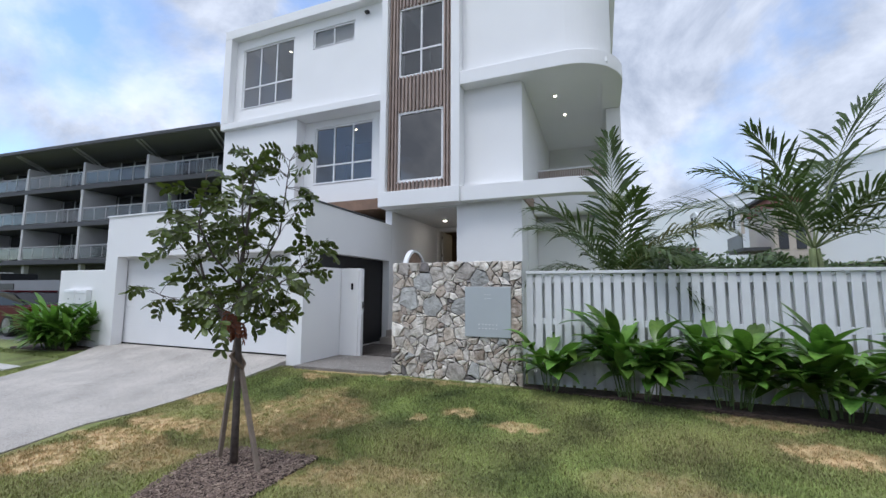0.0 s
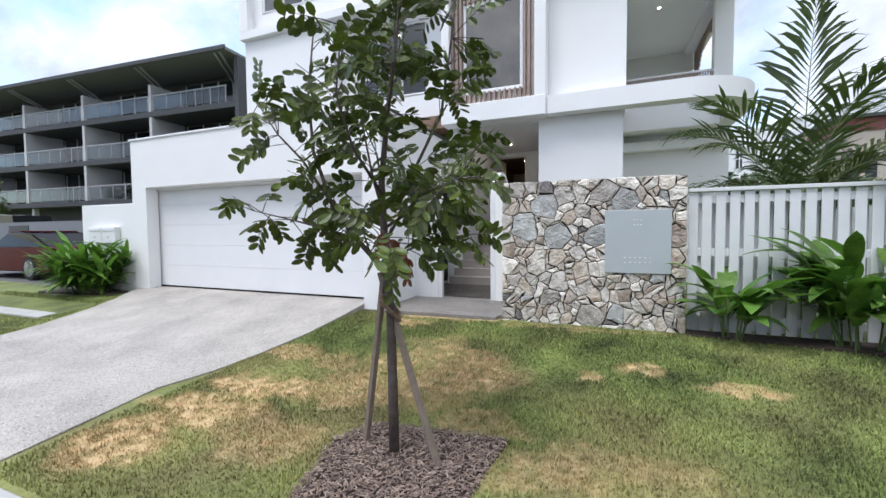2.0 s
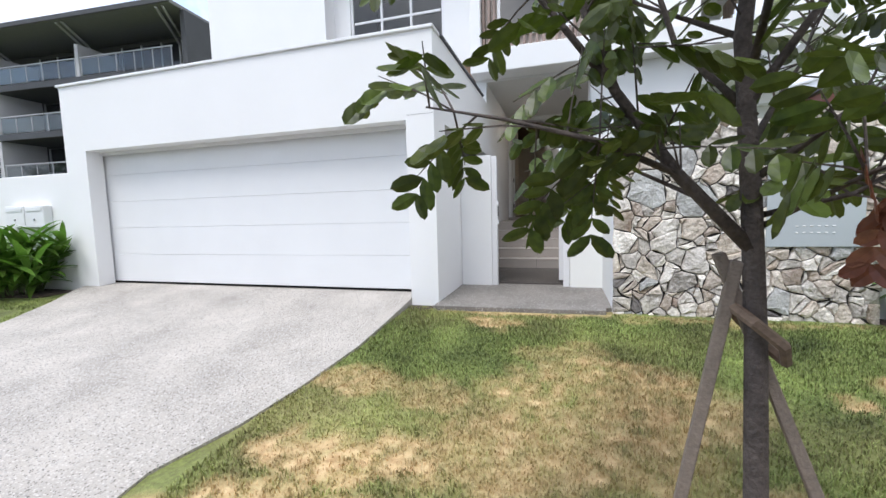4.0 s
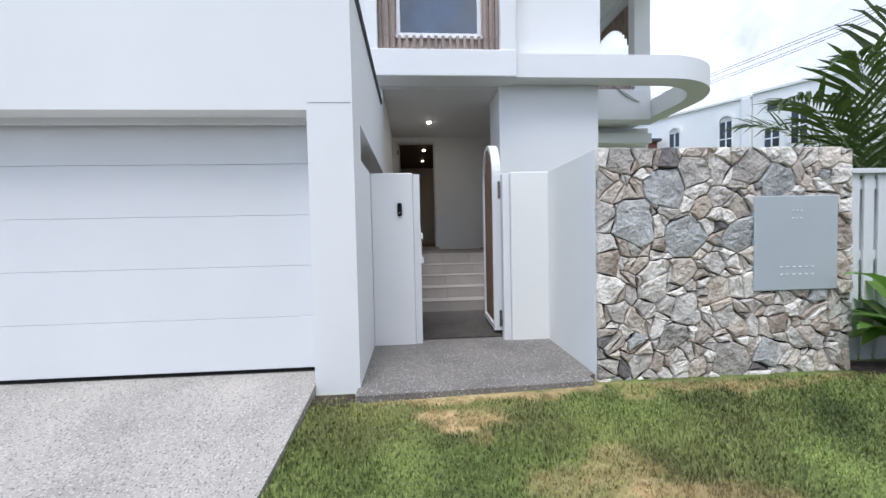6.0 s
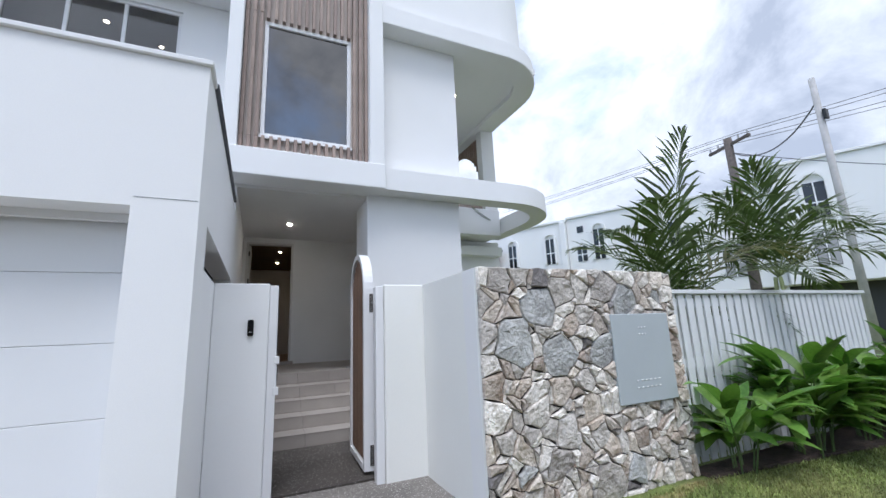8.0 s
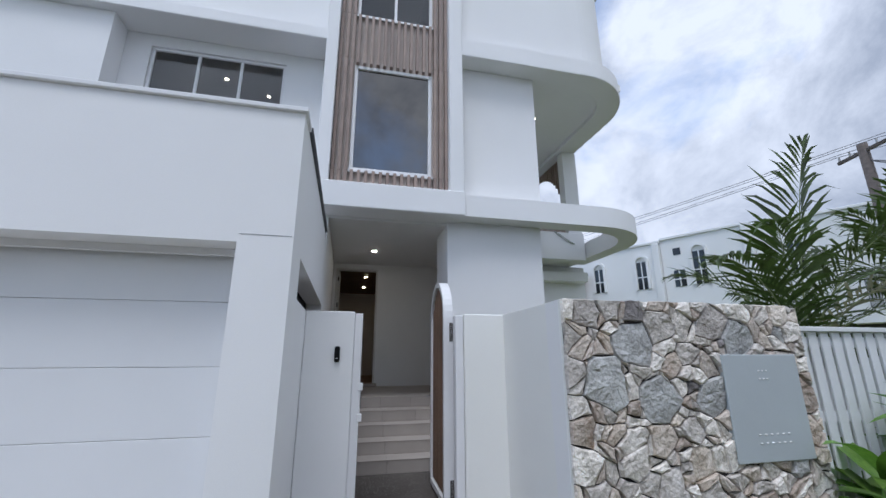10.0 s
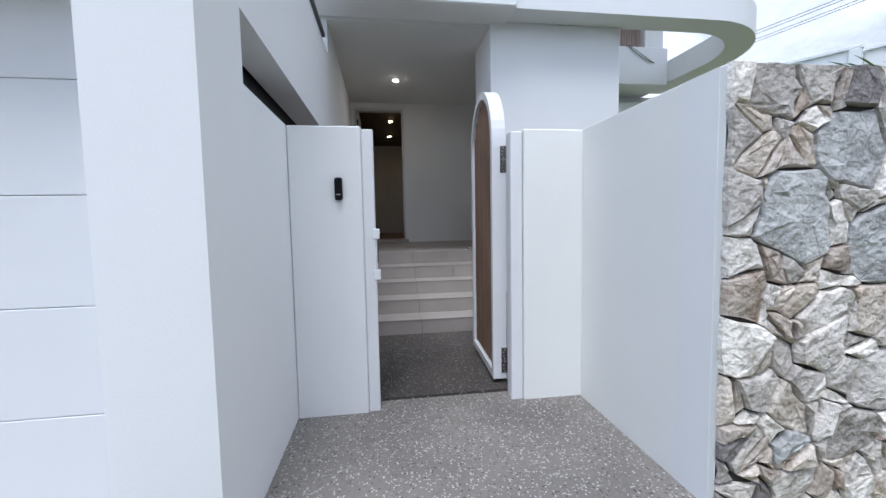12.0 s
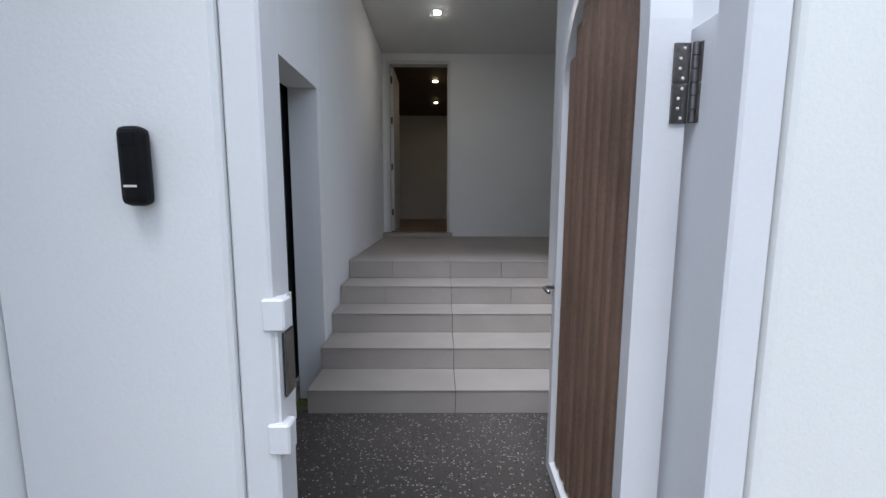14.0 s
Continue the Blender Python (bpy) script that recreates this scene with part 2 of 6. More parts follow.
def aggregate(name, base, chip, chips=0.5):
    """Exposed aggregate: a grey matrix with pale chips."""
    m = material(name, base, 0.8, spread=0.3, scale=1.6, fine=140, bump=0.25, bump_scale=200)
    n, l = m.node_tree.nodes, m.node_tree.links
    geo = n.new("ShaderNodeNewGeometry")
    cells = n.new("ShaderNodeTexVoronoi")
    cells.inputs["Scale"].default_value = 88
    l.new(geo.outputs["Position"], cells.inputs["Vector"])
    near = n.new("ShaderNodeMath")
    near.operation = "LESS_THAN"
    near.inputs[1].default_value = 0.48
    l.new(cells.outputs["Distance"], near.inputs[0])
    bw = n.new("ShaderNodeSeparateColor")
    l.new(cells.outputs["Color"], bw.inputs[0])
    pick = n.new("ShaderNodeMath")
    pick.operation = "GREATER_THAN"
    pick.inputs[1].default_value = 1 - chips
    l.new(bw.outputs[0], pick.inputs[0])
    both = n.new("ShaderNodeMath")
    both.operation = "MULTIPLY"
    l.new(near.outputs[0], both.inputs[0])
    l.new(pick.outputs[0], both.inputs[1])
    mix = n.new("ShaderNodeMix")
    mix.data_type = "RGBA"
    b = n["Principled BSDF"]
    old = b.inputs["Base Color"].links[0].from_socket
    l.new(both.outputs[0], mix.inputs["Factor"])
    l.new(old, mix.inputs["A"])
    tones = n.new("ShaderNodeValToRGB")
    tones.color_ramp.elements[0].position, tones.color_ramp.elements[0].color = 0.1, (base[0] * 0.3, base[1] * 0.3, base[2] * 0.3, 1)
    tones.color_ramp.elements[1].position, tones.color_ramp.elements[1].color = 0.75, (*chip, 1)
    l.new(bw.outputs[1], tones.inputs["Fac"])
    l.new(tones.outputs["Color"], mix.inputs["B"])
    l.new(mix.outputs["Result"], b.inputs["Base Color"])
    return m


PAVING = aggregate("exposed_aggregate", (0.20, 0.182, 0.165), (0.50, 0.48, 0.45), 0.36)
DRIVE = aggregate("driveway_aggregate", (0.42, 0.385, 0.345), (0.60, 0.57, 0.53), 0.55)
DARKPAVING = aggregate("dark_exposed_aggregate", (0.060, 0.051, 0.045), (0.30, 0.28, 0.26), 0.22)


def lawn_material(name, blades):
    """Green and dry grass, mixed by the painted patch mask of the turf."""
    m = material(name, (0.098, 0.137, 0.032) if blades else (0.088, 0.122, 0.029), 0.8, spread=0.5, scale=1.7, fine=45, bump=0 if blades else 0.6, bump_scale=90,
                 tint=(0.22, 0.258, 0.075) if blades else (0.16, 0.20, 0.05), island=0.5 if blades else 0.0)
    n, l = m.node_tree.nodes, m.node_tree.links
    b = n["Principled BSDF"]
    old = b.inputs["Base Color"].links[0].from_socket
    att = n.new("ShaderNodeAttribute")
    att.attribute_name = "dry"
    geo = n.new("ShaderNodeNewGeometry")
    grain = n.new("ShaderNodeTexNoise")
    grain.inputs["Scale"].default_value, grain.inputs["Detail"].default_value = 14, 6
    l.new(geo.outputs["Position"], grain.inputs["Vector"])
    hue = n.new("ShaderNodeValToRGB")
    hue.color_ramp.elements[0].position, hue.color_ramp.elements[0].color = 0.35, (0.48, 0.31, 0.15, 1)
    hue.color_ramp.elements[1].position, hue.color_ramp.elements[1].color = 0.65, (0.72, 0.53, 0.29, 1)
    l.new(grain.outputs["Fac"], hue.inputs["Fac"])
    mix = n.new("ShaderNodeMix")
    mix.data_type = "RGBA"
    l.new(att.outputs["Fac"], mix.inputs["Factor"])
    l.new(old, mix.inputs["A"])
    l.new(hue.outputs["Color"], mix.inputs["B"])
    l.new(mix.outputs["Result"], b.inputs["Base Color"])
    return m


TURF = lawn_material("lawn_turf", False)
BLADE = lawn_material("grass_blade", True)


# ---- building blocks ----
def empty(name, at=(0, 0, 0)):
    ob = new(name)
    ob.empty_display_size = 0.2
    ob.location = at
    return ob


def mesh_of(bm, name, mat, smooth=False):
    me = bpy.data.meshes.new(name)
    bm.normal_update()
    bm.to_mesh(me)
    bm.free()
    for m in (mat if isinstance(mat, (list, tuple)) else [mat]):
        me.materials.append(m)
    if smooth:
        me.shade_smooth()
    return me


def part(name, bm, mat, parent=None, label="", smooth=False):
    """One mesh object under a thing or under a part; coordinates are the world's."""
    ob = new(name, mesh_of(bm, name, mat, smooth))
    if parent is not None:
        ob.parent = parent
        base = Vector((0, 0, 0))
        p = parent
        while p is not None:
            base += p.location
            p = p.parent
        ob.location = -base
    if label:
        tagged(ob, label)
    return ob


def shape(name, bm, mat, label, category, kind="", group="", smooth=False):
    return tagged(part(name, bm, mat, smooth=smooth), label, category, group, kind)


def box(bm, x0, x1, y0, y1, z0, z1, bevel=0.0, segments=1):
    """An upright box with softened edges, added to bm."""
    vs = [bm.verts.new((x, y, z)) for z in (z0, z1) for y in (y0, y1) for x in (x0, x1)]
    fs = [bm.faces.new([vs[i] for i in f]) for f in ((0, 2, 3, 1), (4, 5, 7, 6), (0, 1, 5, 4), (2, 6, 7, 3), (0, 4, 6, 2), (1, 3, 7, 5))]
    if bevel:
        es = {e for f in fs for e in f.edges}
        bmesh.ops.bevel(bm, geom=list(es), offset=bevel, segments=segments, affect="EDGES", profile=0.5)
    return bm


def boxed(*a, **k):
    return box(bmesh.new(), *a, **k)


def prism(bm, outline, z0, z1, bevel=0.0):
    """An upright prism over a plan outline (counter-clockwise)."""
    lo = [bm.verts.new((x, y, z0)) for x, y in outline]
    hi = [bm.verts.new((x, y, z1)) for x, y in outline]
    k = len(outline)
    bm.faces.new(lo[::-1])
    bm.faces.new(hi)
    for i in range(k):
        bm.faces.new((lo[i], lo[(i + 1) % k], hi[(i + 1) % k], hi[i]))
    if bevel:
        bmesh.ops.bevel(bm, geom=bm.edges[:], offset=bevel, segments=1, affect="EDGES")
    return bm


def wall_with_holes(bm, x0, x1, y0, y1, z0, z1, holes):
    """A wall along x whose openings (x0, x1, z0, z1) go right through it."""
    xs = sorted({x0, x1, *(h[0] for h in holes), *(h[1] for h in holes)})
    zs = sorted({z0, z1, *(h[2] for h in holes), *(h[3] for h in holes)})
    solid = {}
    for i in range(len(xs) - 1):
        for j in range(len(zs) - 1):
            cx, cz = (xs[i] + xs[i + 1]) / 2, (zs[j] + zs[j + 1]) / 2
            solid[i, j] = not any(h[0] < cx < h[1] and h[2] < cz < h[3] for h in holes)
    vs = {}

    def v(i, j, y):
        if (i, j, y) not in vs:
            vs[i, j, y] = bm.verts.new((xs[i], y, zs[j]))
        return vs[i, j, y]
    for (i, j), s in solid.items():
        if not s:
            continue
        bm.faces.new((v(i, j, y0), v(i + 1, j, y0), v(i + 1, j + 1, y0), v(i, j + 1, y0)))
        bm.faces.new((v(i, j + 1, y1), v(i + 1, j + 1, y1), v(i + 1, j, y1), v(i, j, y1)))
        for di, dj, a, b in ((-1, 0, (0, 1), (0, 0)), (1, 0, (1, 0), (1, 1)), (0, -1, (0, 0), (1, 0)), (0, 1, (1, 1), (0, 1))):
            if not solid.get((i + di, j + dj), False):
                p, q = (i + a[0], j + a[1]), (i + b[0], j + b[1])
                bm.faces.new((v(*p, y0), v(*p, y1), v(*q, y1), v(*q, y0)))
    bmesh.ops.recalc_face_normals(bm, faces=bm.faces[:])
    return bm


def tube(bm, points, radii, sides=8, cap=True):
    """A round limb through points with a radius at each."""
    rings = []
    pts = [Vector(p) for p in points]
    for i, p in enumerate(pts):
        d = (pts[min(i + 1, len(pts) - 1)] - pts[max(i - 1, 0)]).normalized()
        a = d.orthogonal().normalized() if i == 0 else (rings_a - d * rings_a.dot(d)).normalized()
        rings_a = a
        b = d.cross(a)
        rings.append([bm.verts.new(p + radii[i] * (a * math.cos(t) + b * math.sin(t))) for t in (2 * math.pi * k / sides for k in range(sides))])
    for r0, r1 in zip(rings, rings[1:]):
        for k in range(sides):
            bm.faces.new((r0[k], r0[(k + 1) % sides], r1[(k + 1) % sides], r1[k]))
    if cap:
        bm.faces.new(rings[0][::-1])
        bm.faces.new(rings[-1])
    return bm


def raw_mesh(name, verts, faces, mat, parent=None, label="", smooth=False):
    me = bpy.data.meshes.new(name)
    me.from_pydata(verts, [], faces)
    me.materials.append(mat)
    if smooth:
        me.shade_smooth()
    ob = new(name, me)
    if parent is not None:
        ob.parent = parent
        ob.location = -parent.location
    if label:
        tagged(ob, label)
    return ob


# ---- ground ----
def height(x, y):
    """The lie of the land: a lawn that falls from the house to the kerb, with the road below."""
    z = float(np.interp(y, [-3, 1.95, 3.0, 3.7, 4.6, 5.0, 5.5, 6.2, 7.4], [-0.40, -0.24, -0.17, -0.14, -0.06, -0.01, 0.04, 0.085, 0.135]))
    return z


DRY = [(-3.5, 4.5, .75, .45, .75), (-3.7, 4.0, .6, .4, .7), (-5.0, 3.55, .55, .2, .9), (-5.2, 3.05, .5, .2, .85), (-5.35, 4.35, .3, .25, .7),
       (-0.99, 4.66, .30, .10, 1.0), (-1.68, 4.93, .22, .10, 1.0), (-2.13, 4.63, .11, .09, 1.0), (1.96, 5.03, .4, .15, .8), (2.05, 4.8, .3, .1, 1.0),
       (1.64, 5.6, .6, .15, .6), (-4.49, 5.7, .25, .15, .8), (-4.2, 3.8, .45, .3, .6), (-2.84, 3.6, .35, .15, .65), (-5.3, 2.5, .4, .3, .8),
       (-4.4, 2.9, .5, .25, .45), (-4.1, 6.05, .9, .1, .8), (-2.3, 6.0, 1.0, .09, .55), (-3.9, 5.0, .4, .2, .5), (-2.4, 3.2, .4, .2, .5),
       (-1.9, 3.4, .5, .12, .3), (0.6, 3.9, .8, .2, .3), (-0.6, 3.1, .6, .2, .25), (-2.0, 2.5, .8, .2, .35), (-4.7, 4.3, .35, .2, .5)]


def dryness(x, y):
    w = noise.noise(Vector((x * 2.3, y * 2.3, 0.7))) * 0.16
    u = noise.noise(Vector((x * 6.5, y * 6.5, 4.7))) * 0.10
    d = 0.0
    for cx, cy, rx, ry, k in DRY:
        q = math.hypot((x + w + u - cx) / rx, (y + w - u - cy) / ry)
        d = max(d, k * min(1.0, max(0.0, 1.28 - q) / 0.38))
    d *= 0.72 + 0.7 * noise.noise(Vector((x * 11, y * 11, 2.0)))
    return min(1.0, max(0.0, d + 0.03 + 0.13 * min(1.0, max(0.0, (5.0 - y) / 2.0)) + 0.25 * noise.noise(Vector((x * 0.9, y * 0.9, 9.0)))))


xs = sorted({-420.0, -120.0, -60.0, -40.0, -25.0, -18.0, -14.0, -9.0, -7.0, *[round(-5.9 + 0.07 * i, 3) for i in range(142)], 5, 8, 14, 25, 40, 60, 120, 420})
ys = sorted({-420.0, -120.0, -40.0, -15.0, -5.0, -3.0, 0.0, 1.0, 1.9, *[round(1.95 + 0.07 * i, 3) for i in range(64)], 7.4, 9, 12, 20, 40, 80, 150, 420})
verts, faces, dry = [], [], []
for y in ys:
    for x in xs:
        near = 2.2 < y < 6.1 and -5.9 < x < 4.1
        z = height(x, y) - (0.22 if y < 1.92 else 0.0)
        if near:
            z += 0.012 * noise.noise(Vector((x * 1.4, y * 1.4, 0)))
        if y > 6.25:
            z -= 0.12
        verts.append((x, y, z - 0.004))
        dry.append(dryness(x, y) if -6.2 < x < 6 and 1 < y < 7 else 0.05)
w = len(xs)
for j in range(len(ys) - 1):
    for i in range(w - 1):
        faces.append((j * w + i, j * w + i + 1, (j + 1) * w + i + 1, (j + 1) * w + i))
ground = raw_mesh("ground", verts, faces, TURF, smooth=True)
ground.data.attributes.new("dry", "FLOAT", "POINT").data.foreach_set("value", dry)
tagged(ground, "green front lawn with dry straw-coloured patches", "lawn", kind="structure")


def drape(name, outline_rows, thick, mat, label, category, kind="structure"):
    """A slab on the land: rows of (y, x_left, x_right, lift)."""
    bm = bmesh.new()
    rows = []
    for y, xa, xb, lift in outline_rows:
        z = height(0, y) + lift
        rows.append([bm.verts.new((xa + (xb - xa) * k / 6, y, z)) for k in range(7)] + [bm.verts.new((xb, y, z - thick)), bm.verts.new((xa, y, z - thick))])
    for a, b in zip(rows, rows[1:]):
        for k in range(6):
            bm.faces.new((a[k], a[k + 1], b[k + 1], b[k]))
        bm.faces.new((a[6], a[7], b[7], b[6]))
        bm.faces.new((a[8], a[0], b[0], b[8]))
    bm.faces.new(rows[0][::-1])
    bm.faces.new(rows[-1])
    return shape(name, bm, mat, label, category, kind)


drape("driveway", [(1.98, -9.6, -5.80, 0.012), (2.6, -9.75, -5.86, 0.012), (3.2, -9.9, -5.94, 0.012), (3.7, -10.05, -5.80, 0.014), (4.2, -10.15, -5.70, 0.016),
                   (4.9, -10.4, -5.60, 0.022), (5.5, -10.7, -5.58, 0.035), (6.0, -11.05, -5.57, 0.07), (6.18, -11.1, -5.57, 0.085), (6.62, -11.1, -5.57, 0.085)],
      0.15, DRIVE, "pale grey concrete driveway before the garage", "driveway")
shape("road", boxed(-400, 400, -7.5, 1.72, -0.62, -0.385), ASPHALT, "grey asphalt street beside the lawn", "road", "structure")
kerb = empty("kerb", (0, 1.85, -0.3))
tagged(kerb, "grey concrete kerb along the street", "kerb", kind="structure")
for i in range(24):
    x = -22 + 1.5 * i
    part("kerb_stone", boxed(x + 0.006, x + 1.494, 1.72, 1.95, -0.5, -0.235, 0.02), KERB, kerb)
shape("cross_road", boxed(7.0, 13.0, 1.96, 14, -0.36, -0.16), ASPHALT, "grey asphalt side street beyond the fence", "road", "structure")

# added out of view: cuts the low sky light on facade and step risers
shape("wall_low_sky_blocker", boxed(-60, 60, -17.0, -16.5, -0.5, 6.5), GREYWALL, "unseen plain wall added across the street to block low sky light", "wall", "structure")

# entry path of exposed aggregate, up to the first step
bm = bmesh.new()
prism(bm, [(-5.25, 6.02), (-3.40, 6.10), (-3.40, 6.20), (-3.33, 6.24), (-3.33, 7.52), (-5.25, 7.52)], -0.12, 0.125, 0.006)
shape("entry_path", bm, PAVING, "grey exposed aggregate path before the gate", "path", "structure")
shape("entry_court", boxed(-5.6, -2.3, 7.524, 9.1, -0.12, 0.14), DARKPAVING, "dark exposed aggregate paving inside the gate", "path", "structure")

# ---- house: setting ----
SIDE = -5.23
bm = bmesh.new()
wall_with_holes(bm, -11.22, SIDE, 6.18, 6.42, 0.0, 3.22, [(-10.78, -5.57, -0.01, 2.25)])
shape("wall_garage_front", bm, RENDER, "smooth white rendered garage wall", "wall", "structure")
bm = bmesh.new()
# the side wall runs along y: built along x and turned
wall_with_holes(bm, 6.42, 9.6, -0.2, 0.0, 0.0, 3.24, [(6.62, 7.38, 1.95, 2.26), (7.38, 9.5, -0.01, 2.26)])
for v in bm.verts:
    v.co = Vector((SIDE + v.co.y, v.co.x, v.co.z))
bmesh.ops.recalc_face_normals(bm, faces=bm.faces[:])
shape("wall_garage_side", bm, RENDER, "white rendered side wall with a long opening", "wall", "structure")
shape("wall_garage_back", boxed(-11.22, SIDE - 0.21, 9.66, 9.86, 0.0, 3.3), RENDER, "white wall behind the garage", "wall", "structure")
shape("wall_garage_left", boxed(-11.22, -11.02, 6.422, 9.65, 0.0, 3.22), RENDER, "white rendered garage side wall", "wall", "structure")
shape("garage_roof", boxed(-11.0, SIDE - 0.21, 6.43, 9.64, 3.0, 3.15), GREYWALL, "flat grey garage roof", "roof", "structure")
shape("garage_floor", boxed(-11.0, SIDE - 0.21, 6.63, 9.64, 0.0, 0.16), CONCRETE, "concrete garage floor", "floor", "structure")
shape("parapet_cap_front", boxed(-11.25, SIDE + 0.02, 6.155, 6.44, 3.222, 3.26, 0.006), METALW, "white metal parapet capping", "trim", "structure")
shape("parapet_cap_side", boxed(SIDE - 0.22, SIDE + 0.03, 6.445, 9.18, 3.242, 3.275, 0.006), FLASH, "dark metal parapet capping", "trim", "structure")

shape("control_joint", boxed(-5.56, SIDE - 0.01, 6.1775, 6.181, 2.302, 2.3045), GREYWALL, "thin control joint in the render", "trim", "structure")

# main house: floors
shape("porch_floor", boxed(SIDE + 0.004, -1.75, 10.66, 13.1, 0.0, 0.93), STEP, "grey tiled porch landing", "floor", "structure")


def rounded_plan(x0, x1, y0, y1, r, steps=14):
    """A plan whose front right corner is rounded."""
    arc = [(x1 - r + r * math.sin(a), y0 + r - r * math.cos(a)) for a in (math.pi / 2 * k / steps for k in range(steps + 1))]
    return [(x0, y0)] + arc + [(x1, y1), (x0, y1)]


def smooth_prism(name, outline, z0, z1, mat, label, category, bevel=0.012):
    bm = prism(bmesh.new(), outline, z0, z1)
    edges = [e for e in bm.edges if abs(e.verts[0].co.z - e.verts[1].co.z) < 1e-6]
    bmesh.ops.bevel(bm, geom=edges, offset=bevel, segments=1, affect="EDGES")
    return shape(name, bm, mat, label, category, "structure")


# first-floor slab over the porch, and the open ring that runs on from it
shape("slab_front", boxed(-5.44, -3.16, 9.17, 9.62, 3.66, 4.06, 0.012), RENDER, "white rendered slab edge above the entrance", "slab", "structure")
shape("ceiling_porch", boxed(SIDE - 0.2, -1.72, 9.62, 13.1, 3.62, 3.72), CEIL, "white porch ceiling, toned greyer for its shade", "ceiling", "structure")
shape("slab_first_floor", boxed(-11.9, 0.62, 13.1, 17.0, 3.66, 4.04), RENDER, "white floor slab", "slab", "structure")
shape("floor_first_rooms", boxed(-11.9, -1.68, 9.64, 13.1, 3.73, 4.03), ROOMFLOOR, "timber floor of the upper rooms", "floor", "structure")


def ring_outline(inset, back):
    x1, y0, r = 0.64 - inset, 9.25 + inset, 1.3 - inset
    return [(x1 - r + r * math.sin(a), y0 + r - r * math.cos(a)) for a in (math.pi / 2 * k / 20 for k in range(21))] + [(x1, back)]


bm = bmesh.new()
outer = [(-3.158, 9.25)] + ring_outline(0, 12.0)
inner = [(-3.158, 9.59)] + ring_outline(0.34, 12.0)
rows = [[bm.verts.new((x, y, z)) for x, y in line] for line, z in ((outer, 3.68), (outer, 4.04), (inner, 4.04), (inner, 3.68))]
for a, b in zip(rows, rows[1:] + rows[:1]):
    for k in range(len(a) - 1):
        bm.faces.new((a[k], a[k + 1], b[k + 1], b[k]))
for k in (0, -1):
    bm.faces.new([r[k] for r in rows])
bmesh.ops.recalc_face_normals(bm, faces=bm.faces[:])
shape("slab_ring", bm, RENDER, "white curved slab ring with an open centre", "slab", "structure")

# entrance pier and the walls beside the porch
shape("wall_pier", boxed(-3.36, -1.71, 9.57, 10.35, 0.0, 3.68, 0.008), RENDER, "white rendered pier beside the entrance", "wall", "structure")
bm = wall_with_holes(bmesh.new(), -5.43, -1.7, 12.84, 13.04, 0.9, 3.62, [(-5.17, -4.22, 0.89, 3.52)])
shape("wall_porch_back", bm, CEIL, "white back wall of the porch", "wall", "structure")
shape("wall_porch_left", boxed(SIDE - 0.2, SIDE, 9.604, 12.83, 0.0, 3.62), RENDER, "white porch side wall", "wall", "structure")
shape("wall_porch_right", boxed(-1.9, -1.7, 10.36, 12.83, 0.0, 3.62), RENDER, "white porch side wall", "wall", "structure")

# rear ground-floor wall under the balcony, with its two ledges
shape("wall_rear", boxed(-1.69, 0.62, 12.02, 12.25, 0.0, 3.61), RENDER, "white set-back ground-floor wall", "wall", "structure")
shape("ledge_rear", boxed(-1.69, 0.55, 11.75, 12.25, 3.22, 3.44, 0.01), RENDER, "white wall ledge", "trim", "structure")
shape("beam_rear", boxed(-1.69, 0.285, 11.35, 12.25, 3.62, 4.25, 0.01), RENDER, "white rendered planter beam", "beam", "structure")
shape("floor_balcony", boxed(-1.67, 0.62, 12.26, 13.09, 3.80, 4.02), STEP, "grey balcony floor", "floor", "structure")

# upper walls
TL = 9.75
bm = wall_with_holes(bmesh.new(), -11.45, -5.446, TL, TL + 0.2, 7.002, 9.98,
                     [(-11.14, -8.98, 7.52, 9.64), (-8.24, -6.69, 9.04, 9.66)])
shape("wall_top_left", bm, RENDER, "white rendered upper wall with two windows", "wall", "structure")
shape("frame_top_left_side", boxed(-11.76, -11.452, 9.5, 17.0, 7.002, 9.978, 0.01), RENDER, "white projecting wall edge", "wall", "structure")
shape("frame_top_left_head", boxed(-11.76, -5.446, 9.5, 17.0, 9.982, 10.3, 0.012), RENDER, "white projecting roof edge", "roof", "structure")
shape("band_top_left", boxed(-11.76, -5.446, 9.5, 17.0, 6.78, 7.0, 0.012), RENDER, "white projecting floor band", "slab", "structure")
bm = wall_with_holes(bmesh.new(), -8.66, -5.444, 10.05, 10.25, 4.04, 6.775, [(-8.28, -6.16, 4.74, 6.56)])
shape("wall_recess", bm, RENDER, "white recessed wall with a window", "wall", "structure")
shape("wall_lower_left", boxed(-11.72, -8.662, 9.66, 10.5, 3.3, 6.775), RENDER, "white rendered wall", "wall", "structure")
shape("wall_left_end", boxed(-11.72, -11.5, 10.51, 17.0, 0.0, 6.775), RENDER, "white end wall", "wall", "structure")
shape("wall_back", boxed(-11.7, 0.4, 17.01, 17.2, 0.0, 10.3), RENDER, "white back wall", "wall", "structure")
shape("fin_left", boxed(-5.44, -5.252, 9.2, 10.26, 4.064, 10.6, 0.012), RENDER, "white rendered fin beside the timber screen", "wall", "structure")
shape("fin_right", boxed(-3.398, -3.162, 9.2, 10.26, 4.064, 10.6, 0.012), RENDER, "white rendered fin beside the timber screen", "wall", "structure")
bm = wall_with_holes(bmesh.new(), -5.25, -3.40, 9.405, 9.53, 4.066, 10.6, [(-4.98, -3.66, 4.33, 6.26), (-4.98, -3.66, 7.25, 9.26)])
